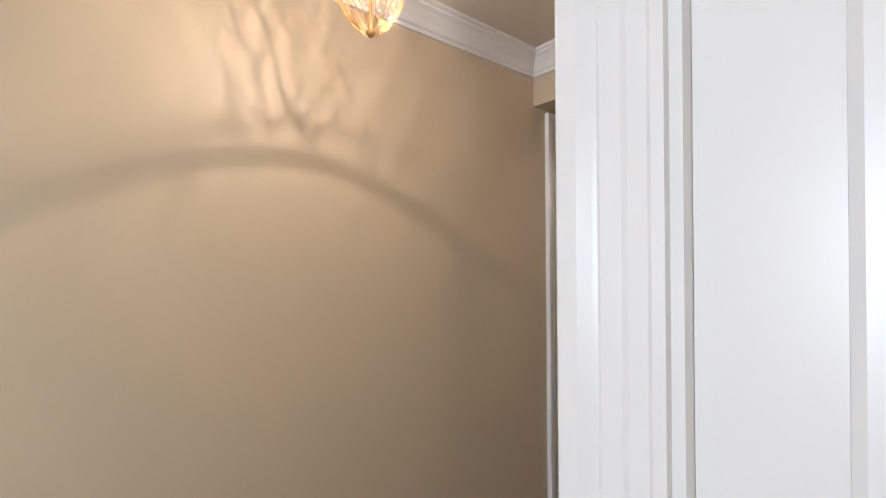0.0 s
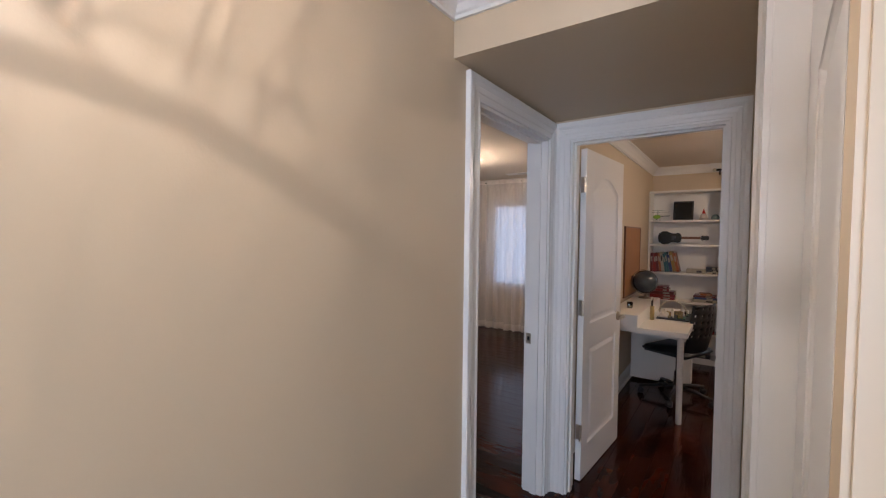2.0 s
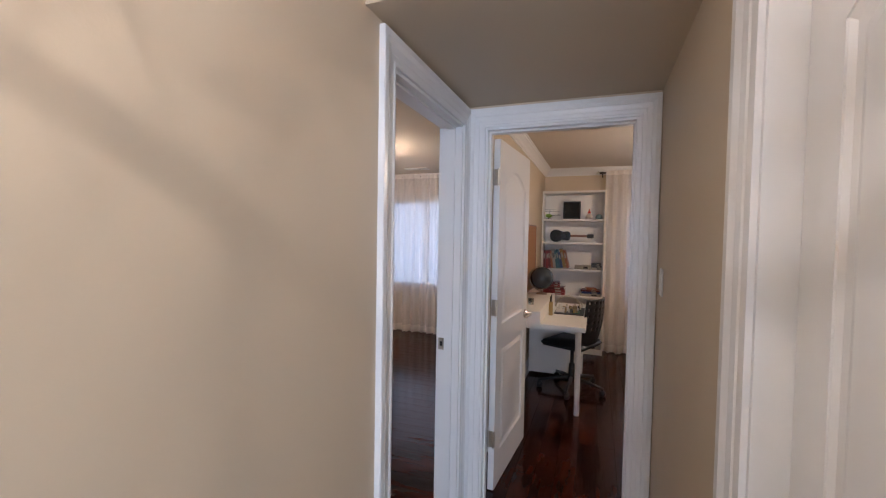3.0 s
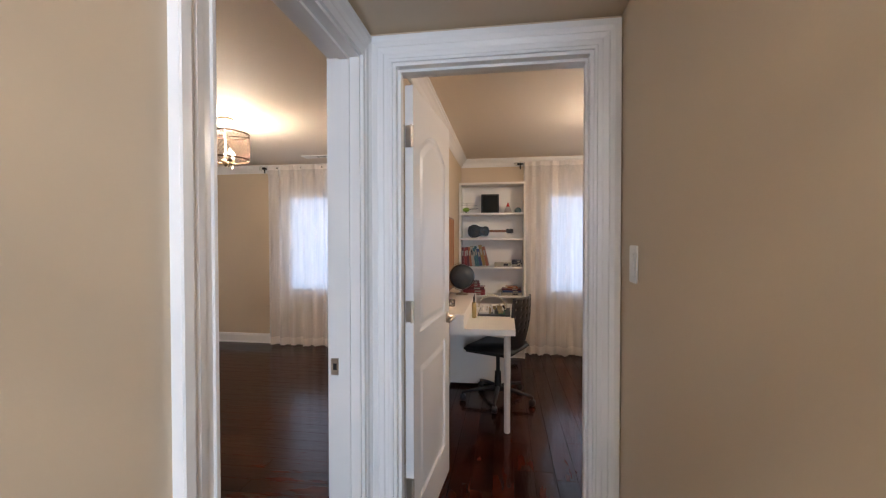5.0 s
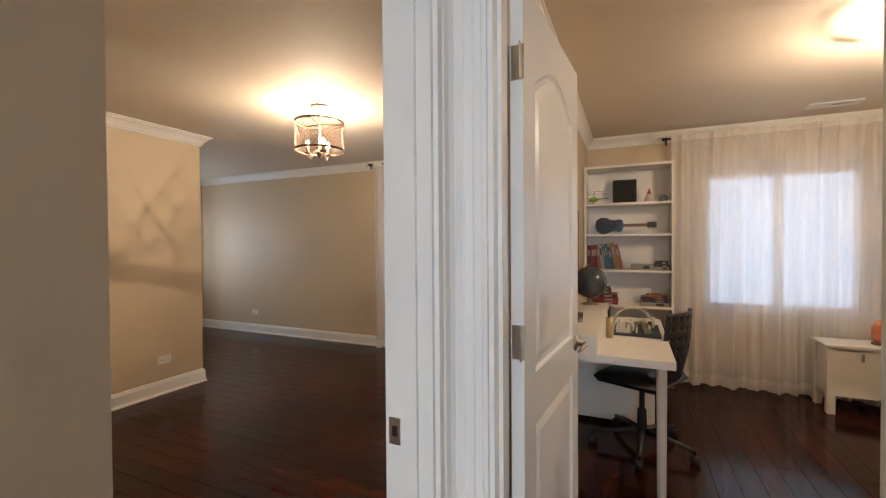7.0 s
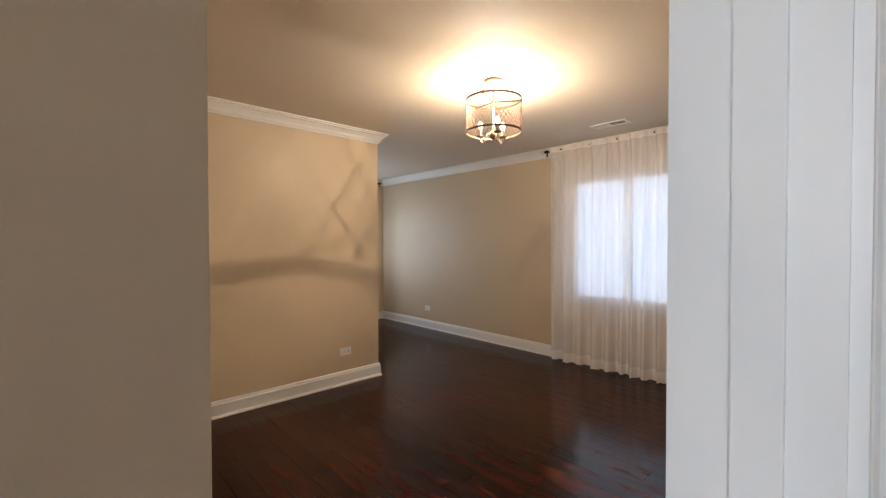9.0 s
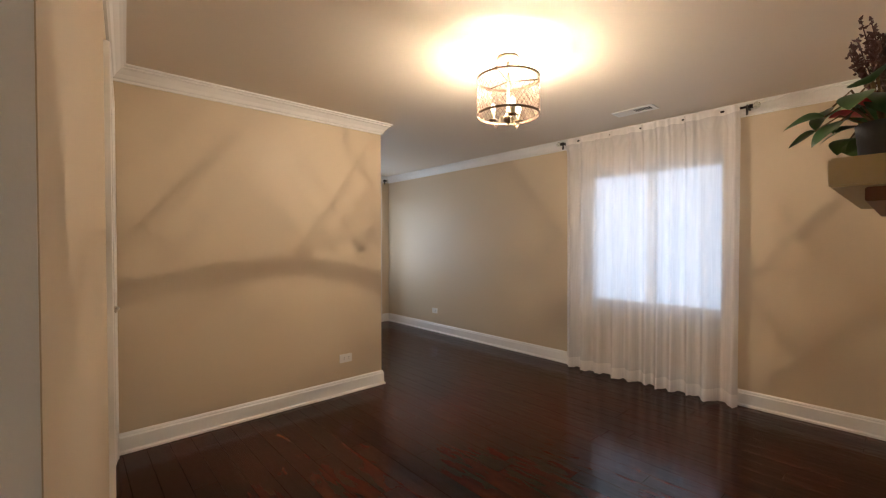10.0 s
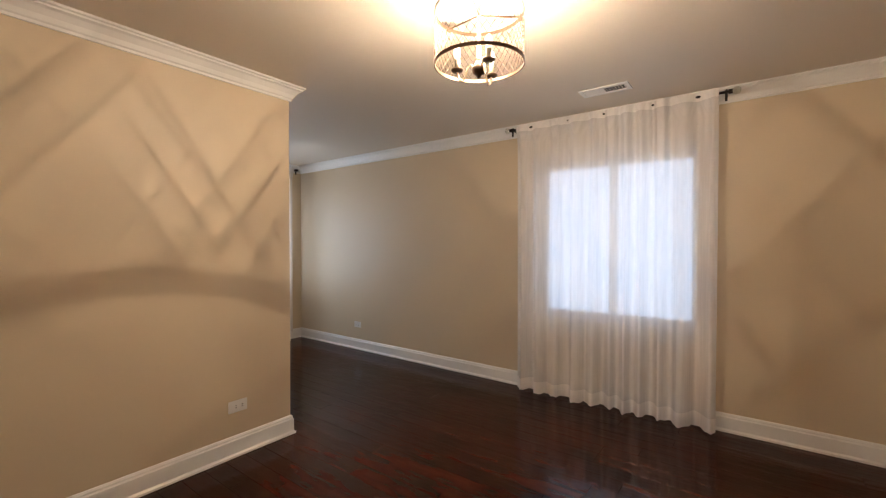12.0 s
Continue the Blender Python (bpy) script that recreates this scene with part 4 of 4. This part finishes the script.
# guitar lying on the shelf
uk = empty("ukulele", pose(7.86, 2.37, LEV[4] + 0.001), "black ukulele with brown neck lying on the bookcase", "ukulele")
bm = bmesh.new()
prof = [(-0.15, 0.0), (-0.14, 0.05), (-0.10, 0.078), (-0.05, 0.078), (-0.01, 0.052), (0.02, 0.048), (0.06, 0.060), (0.09, 0.052), (0.108, 0.0)]
top = prof + [(a, -b) for a, b in prof[-2:0:-1]]
lo = [bm.verts.new((0.02 - 0.0, -a + 0.05, 0.08 + b)) for a, b in top]
hi = [bm.verts.new((-0.04, -a + 0.05, 0.08 + b)) for a, b in top]
bm.faces.new(lo)
bm.faces.new(hi[::-1])
for i in range(len(top)):
    j = (i + 1) % len(top)
    bm.faces.new((lo[i], hi[i], hi[j], lo[j]))
bmesh.ops.bevel(bm, geom=list(bm.edges), offset=0.004, segments=2, affect="EDGES", clamp_overlap=True)
part("body", bm, SCREEN, uk, "gloss black body")
part("neck", boxes((-0.052, -0.25, 0.066, -0.036, -0.055, 0.094), bevel=0.004), BROWNWOOD, uk, "brown neck")
part("headstock", boxes((-0.05, -0.33, 0.055, -0.036, -0.25, 0.105), bevel=0.004), BLACK, uk)
for k in range(4):
    part("tuning_peg", lathe([(0.004, 0), (0.006, 0.004), (0.006, 0.012), (0, 0.014)], 10, pose(-0.043, -0.27 - 0.035 * (k % 2), 0.105 if k < 2 else 0.055, 0 if k < 2 else 180, 0, 0)), NICKEL, uk, "", True)
# no hole is cut; a black disc paints its shade
part("sound_hole_shade", lathe([(0, 0), (0.026, 0), (0.026, 0.0015), (0, 0.0015)], 20, pose(-0.0405, 0.03, 0.08, 0, -90, 0)), BLACK, uk, "black disc for the shade in the sound hole")

# top shelf
fr = empty("picture_frame", pose(7.87, 2.31, LEV[5] + 0.001, 0, 8, 0), "black square frame leaning on the top shelf", "picture frame")
part("frame", boxes((-0.01, -0.105, 0, 0.008, -0.088, 0.23), (-0.01, 0.088, 0, 0.008, 0.105, 0.23), (-0.01, -0.088, 0, 0.008, 0.088, 0.016), (-0.01, -0.088, 0.214, 0.008, 0.088, 0.23)), BLACK, fr)
part("picture", boxes((-0.005, -0.088, 0.016, 0.004, 0.088, 0.214)), SCREEN, fr, "dark glossy picture")
he = empty("toy_helicopter", pose(7.84, 2.56, LEV[5] + 0.001), "small green and black toy helicopter", "toy helicopter")
bm = bmesh.new()
bmesh.ops.create_uvsphere(bm, u_segments=14, v_segments=9, radius=0.032, matrix=Matrix.Translation((0, 0.03, 0.045)) @ Matrix.Diagonal((0.7, 1.35, 0.8, 1)))
part("cabin", bm, plain("lime green shell", (0.25, 0.42, 0.05), 0.35), he, "lime green shell", True)
part("tail", tube([(0, 0.0, 0.05), (0, -0.11, 0.055)], 0.004, 6), BLACK, he)
part("skid", tube([(-0.02, 0.07, 0.006), (-0.02, -0.01, 0.004)], 0.003, 6), BLACK, he)
part("skid", tube([(0.02, 0.07, 0.006), (0.02, -0.01, 0.004)], 0.003, 6), BLACK, he)
part("strut", tube([(-0.02, 0.03, 0.004), (0, 0.03, 0.03), (0.02, 0.03, 0.004)], 0.0025, 6), BLACK, he)
part("mast", tube([(0, 0.02, 0.06), (0, 0.02, 0.125)], 0.0028, 6), BLACK, he)
part("rotor", boxes((-0.004, -0.10, 0.098, 0.004, 0.12, 0.1005)), BLACK, he)
part("rotor", boxes((-0.004, -0.06, 0.122, 0.004, 0.10, 0.1245)), BLACK, he)
gn = empty("gnome_figurine", pose(7.84, 2.10, LEV[5] + 0.001), "small figurine with white body and red pointed cap", "figurine")
part("body", lathe([(0.0, 0), (0.042, 0.002), (0.045, 0.02), (0.03, 0.06), (0.02, 0.075), (0, 0.078)], 16), plain("white felt", (0.6, 0.52, 0.45), 0.9), gn, "", True)
part("cap", lathe([(0.022, 0.068), (0.018, 0.085), (0.008, 0.11), (0.001, 0.132)], 14), plain("red felt", (0.5, 0.04, 0.03), 0.9), gn, "red pointed cap", True)
pb = empty("glass_ornament", pose(7.84, 1.985, LEV[5] + 0.001), "rounded blue-grey glass ornament", "ornament")
part("body", lathe([(0.0, 0), (0.035, 0.002), (0.042, 0.02), (0.036, 0.045), (0.018, 0.062), (0, 0.066)], 16), plain("blue-grey glass", (0.13, 0.19, 0.19), 0.15), pb, "", True)

# corkboard
ck = empty("corkboard", pose(6.42, YO, 0.87), "orange-brown corkboard hung on the office wall", "corkboard")
part("cork", boxes((0.012, -0.012, 0.012, 0.748, 0, 0.688)), CORK, ck)
part("frame", boxes((0, -0.016, 0, 0.012, 0, 0.70), (0.748, -0.016, 0, 0.76, 0, 0.70), (0.012, -0.016, 0, 0.748, 0, 0.012), (0.012, -0.016, 0.688, 0.748, 0, 0.70)), BROWNWOOD, ck, "thin wooden frame")

# globe on the riser
gl = empty("desk_globe", pose(6.78, 2.53, 0.846), "dark blue globe on a brass stand on the desk riser", "globe")
part("base", lathe([(0, 0), (0.06, 0), (0.06, 0.006), (0.045, 0.012), (0.012, 0.016), (0.010, 0.035), (0, 0.036)], 22), CHAMPAGNE, gl, "brass foot", True)
part("meridian", tube([(0, 0.128 * math.sin(a), 0.165 - 0.128 * math.cos(a)) for a in [math.pi * i / 16 for i in range(17)]], 0.004, 6), CHAMPAGNE, gl, "brass meridian arm", True)
bm = bmesh.new()
bmesh.ops.create_uvsphere(bm, u_segments=32, v_segments=20, radius=0.118, matrix=Matrix.Translation((0, 0, 0.165)))
part("ball", bm, mat("dark globe print", (0.012, 0.022, 0.035), 0.22, stain=0.4, sscale=9, grain=0.2, gscale=30, rgb2=(0.10, 0.10, 0.085)), gl, "dark printed ball", True)

# desk clutter
cir = empty("electronics_kit", pose(6.45, 2.22, 0.741), "black tray of green circuit boards and small parts on the desk", "electronics kit")
part("tray", boxes((-0.20, -0.13, 0, 0.20, 0.13, 0.008), bevel=0.002), BLACK, cir)
part("base_board", boxes((-0.14, 0.03, 0.008, 0.18, 0.12, 0.02)), plain("white board", (0.7, 0.66, 0.58)), cir, "white base board")
part("circuit_board", boxes((-0.15, -0.09, 0.009, -0.05, -0.03, 0.016)), plain("green circuit board", (0.02, 0.14, 0.05), 0.4), cir, "green circuit board")
part("circuit_board", boxes((0.03, -0.10, 0.009, 0.11, -0.05, 0.016)), plain("dark green circuit board", (0.02, 0.09, 0.045), 0.4), cir, "green circuit board")
KIT = [plain("brass part", (0.4, 0.28, 0.1), 0.35), plain("white part", (0.72, 0.68, 0.6)), plain("dark part", (0.03, 0.03, 0.03)), plain("tan part", (0.34, 0.25, 0.13))]
for i in range(34):
    x, y, h = rl.uniform(-0.17, 0.17), rl.uniform(-0.11, 0.11), rl.uniform(0.015, 0.05)
    z = 0.0205 if -0.14 < x < 0.17 and y > 0.035 else (0.017 if y < -0.01 else 0.0085)
    r = rl.uniform(0.004, 0.011)
    if i % 2:
        part("component", lathe([(r, z), (r, z + h), (r * 0.6, z + h + 0.003)], 8, Matrix.Translation((x, y, 0))), KIT[i % 4], cir)
    else:
        part("component", boxes((x - r, y - r, z, x + r, y + r, z + h * 0.6), bevel=0.001), KIT[(i // 2) % 4], cir)
ft = empty("toothed_ring", pose(6.46, 2.24, 0.765, 0, 0, 78), "pale toothed toy ring standing on the kit", "toy ring")
bm = tube([(0.115 * math.cos(a), 0, 0.115 * math.sin(a)) for a in [math.pi * i / 20 for i in range(21)]], 0.004, 6)
for i in range(19):
    a = math.pi * (i + 1) / 20
    bmesh.ops.create_cube(bm, size=0.011, matrix=pose(0.121 * math.cos(a), 0, 0.121 * math.sin(a), 0, -math.degrees(a), 0))
part("arc", bm, plain("cream plastic", (0.66, 0.58, 0.42)), ft)
bt = empty("pencil_holder", pose(6.17, 2.37, 0.741), "slim brass-coloured holder with dark pencils on the desk", "holder")
part("cup", lathe([(0, 0), (0.018, 0), (0.018, 0.12), (0.016, 0.12), (0.016, 0.01), (0, 0.009)], 14), KIT[0], bt, "", True)
for k in range(3):
    part("pencil", tube([(0.004 * k - 0.004, 0.003, 0.012), (0.008 * k - 0.008, 0.006 - 0.005 * k, 0.165 + 0.01 * k)], 0.0035, 6), BLACK, bt)
cub = empty("glass_cup", pose(6.05, 2.53, 0.846), "small clear glass tumbler on the riser", "tumbler")
part("glass", lathe([(0, 0), (0.022, 0), (0.026, 0.05), (0.024, 0.05), (0.020, 0.006), (0, 0.005)], 18), CRYSTAL, cub, "", True)

# swivel chair
ch = empty("swivel_chair", pose(6.46, 2.19, 0, 0, 0, -24), "black perforated-back swivel chair pulled up to the desk", "chair")
bm = boxes((-0.22, -0.20, 0.42, 0.22, 0.22, 0.475))
bmesh.ops.bevel(bm, geom=list(bm.edges), offset=0.02, segments=3, affect="EDGES")
part("seat", bm, BLACK, ch, "black seat", True)
# backrest: curved sheet with square holes
bm = bmesh.new()
NXB, NZB = 17, 21
g = []
for r in range(NZB + 1):
    s = r / NZB
    w = 0.20 * (1 - 0.25 * abs(s - 0.45) ** 1.5)
    g.append([bm.verts.new(((2 * c / NXB - 1) * w, -0.21 - 0.06 * s * s - 0.03 * math.sin(3.1 * s) + 0.05 * (2 * c / NXB - 1) ** 2, 0.47 + 0.42 * s)) for c in range(NXB + 1)])
for r in range(NZB):
    for c in range(NXB):
        if r % 3 == 1 and c % 3 == 1 and 6 < r < NZB - 1 and 0 < c < NXB - 1:
            continue
        bm.faces.new((g[r][c], g[r][c + 1], g[r + 1][c + 1], g[r + 1][c]))
bk2 = part("backrest", bm, BLACK, ch, "black backrest with rows of square holes", True)
bk2.modifiers.new("thickness", "SOLIDIFY").thickness = 0.014
part("gas_column", lathe([(0.035, 0.10), (0.03, 0.13), (0.026, 0.24), (0.016, 0.245), (0.016, 0.42)], 16), BLACK, ch, "", True)
for k in range(5):
    a = radians(-88 + 72 * k)
    c, s = math.cos(a), math.sin(a)
    lg = part("base_leg", tube([(0, 0, 0.105), (0.16 * c, 0.16 * s, 0.095), (0.30 * c, 0.30 * s, 0.072)], 0.022, 8, taper=0.013), BLACK, ch, "", True)
    part("caster", lathe([(0.0, -0.02), (0.024, -0.02), (0.028, -0.012), (0.028, 0.012), (0.024, 0.02), (0, 0.02)], 16, pose(0.30 * c, 0.30 * s, 0.028, 90, 0, math.degrees(a))), BLACK, lg, "twin caster wheel", True)
    part("caster_fork", boxes((0.30 * c - 0.008, 0.30 * s - 0.008, 0.05, 0.30 * c + 0.008, 0.30 * s + 0.008, 0.08)), BLACK, lg)

# storage bench with the salt lamp
be = empty("storage_bench", pose(0, 0, 0), "white storage bench on short square legs by the window", "bench")
BX0, BX1, BY0, BY1 = 7.56, 7.845, 0.07, 0.91
part("lid", boxes((BX0 - 0.015, BY0 - 0.015, 0.50, BX1, BY1 + 0.015, 0.525), bevel=0.003), LAMINATE, be)
part("body", boxes((BX0 + 0.01, BY0 + 0.01, 0.14, BX1 - 0.005, BY1 - 0.01, 0.4995)), LAMINATE, be)
for x in (BX0, BX1 - 0.05):
    for y in (BY0, BY1 - 0.05):
        part("leg", boxes((x, y, 0, x + 0.05, y + 0.05, 0.4995), bevel=0.003), LAMINATE, be)
part("pull", boxes((BX0 - 0.012, 0.70, 0.41, BX0 + 0.009, 0.715, 0.47), bevel=0.003), NICKEL, be, "small metal pull")
part("pull", boxes((BX0 - 0.012, 0.17, 0.41, BX0 + 0.009, 0.185, 0.47), bevel=0.003), NICKEL, be, "small metal pull")
sl = empty("salt_lamp", pose(7.69, 0.55, 0.526), "orange salt rock lamp on a brown foot", "lamp")
part("foot", lathe([(0, 0), (0.06, 0), (0.062, 0.012), (0.05, 0.018), (0, 0.018)], 18), BROWNWOOD, sl, "", True)
bm = bmesh.new()
bmesh.ops.create_icosphere(bm, subdivisions=3, radius=0.07, matrix=Matrix.Translation((0, 0, 0.09)) @ Matrix.Diagonal((0.95, 0.95, 1.2, 1)))
for v in bm.verts:
    v.co += (v.co - Vector((0, 0, 0.09))) * 0.35 * noise.noise(v.co * 16)
part("rock", bm, plain("orange salt rock", (0.62, 0.20, 0.10), 0.4), sl, "rough orange rock")

# ---- plank floors ----
def plank_mesh(name, lx, ly, material):
    """One plank with eased edges; top at z 0."""
    bm = bmesh.new()
    e, d = 0.0012, 0.012
    lo = [bm.verts.new((x, y, -d)) for x, y in ((0, 0), (lx, 0), (lx, ly), (0, ly))]
    md = [bm.verts.new((x, y, -e)) for x, y in ((0, 0), (lx, 0), (lx, ly), (0, ly))]
    tp = [bm.verts.new((x, y, 0)) for x, y in ((e, e), (lx - e, e), (lx - e, ly - e), (e, ly - e))]
    bm.faces.new(tp)
    for a, b in ((lo, md), (md, tp)):
        for i in range(4):
            bm.faces.new((a[i], a[(i + 1) % 4], b[(i + 1) % 4], b[i]))
    bmesh.ops.recalc_face_normals(bm, faces=bm.faces)
    me = bpy.data.meshes.new(name)
    bm.to_mesh(me)
    bm.free()
    me.materials.append(material)
    return me


def plank_floor(name, label, x0, y0, x1, y1, along, seed):
    base = structure(name, boxes((x0, y0, -0.15, x1, y1, -0.011)), SUBFLOOR, label, "floor")
    rnd = random.Random(seed)
    pw, gap = 0.118, 0.0009
    lens = [0.9, 1.25, 1.6, 2.0]
    mats = PLANK_X if along == "x" else PLANK_Y
    cache = {}
    u0, u1, v0, v1 = (x0, x1, y0, y1) if along == "x" else (y0, y1, x0, x1)
    v = v0
    while v < v1 - 0.01:
        wv = round(min(pw, v1 - v), 3)
        u = u0
        first = True
        while u < u1 - 0.01:
            ln = rnd.choice(lens) * (rnd.choice((0.4, 0.7, 1.0)) if first else 1)
            first = False
            if u1 - u - ln < 0.3:
                ln = u1 - u
            ln = round(min(ln, u1 - u), 3)
            key = (ln, wv)
            if key not in cache:
                cache[key] = plank_mesh("plank", ln - gap, wv - gap, mats) if along == "x" else plank_mesh("plank", wv - gap, ln - gap, mats)
            p = new("plank", cache[key])
            p.parent = base
            p.location = (u, v, 0) if along == "x" else (v, u, 0)
            u += ln
        v += pw


plank_floor("floor_hall", "dark hand-scraped hardwood plank floor of the hall", -0.6, 0.2, X1 + 0.06, Y1, "x", 3)
plank_floor("floor_office", "dark hand-scraped hardwood plank floor of the office", X1 + 0.06, -0.28, XW, YO, "x", 4)
plank_floor("floor_bedroom", "dark glossy hand-scraped hardwood plank floor of the bedroom", 3.4, Y1, XW, YF, "y", 5)
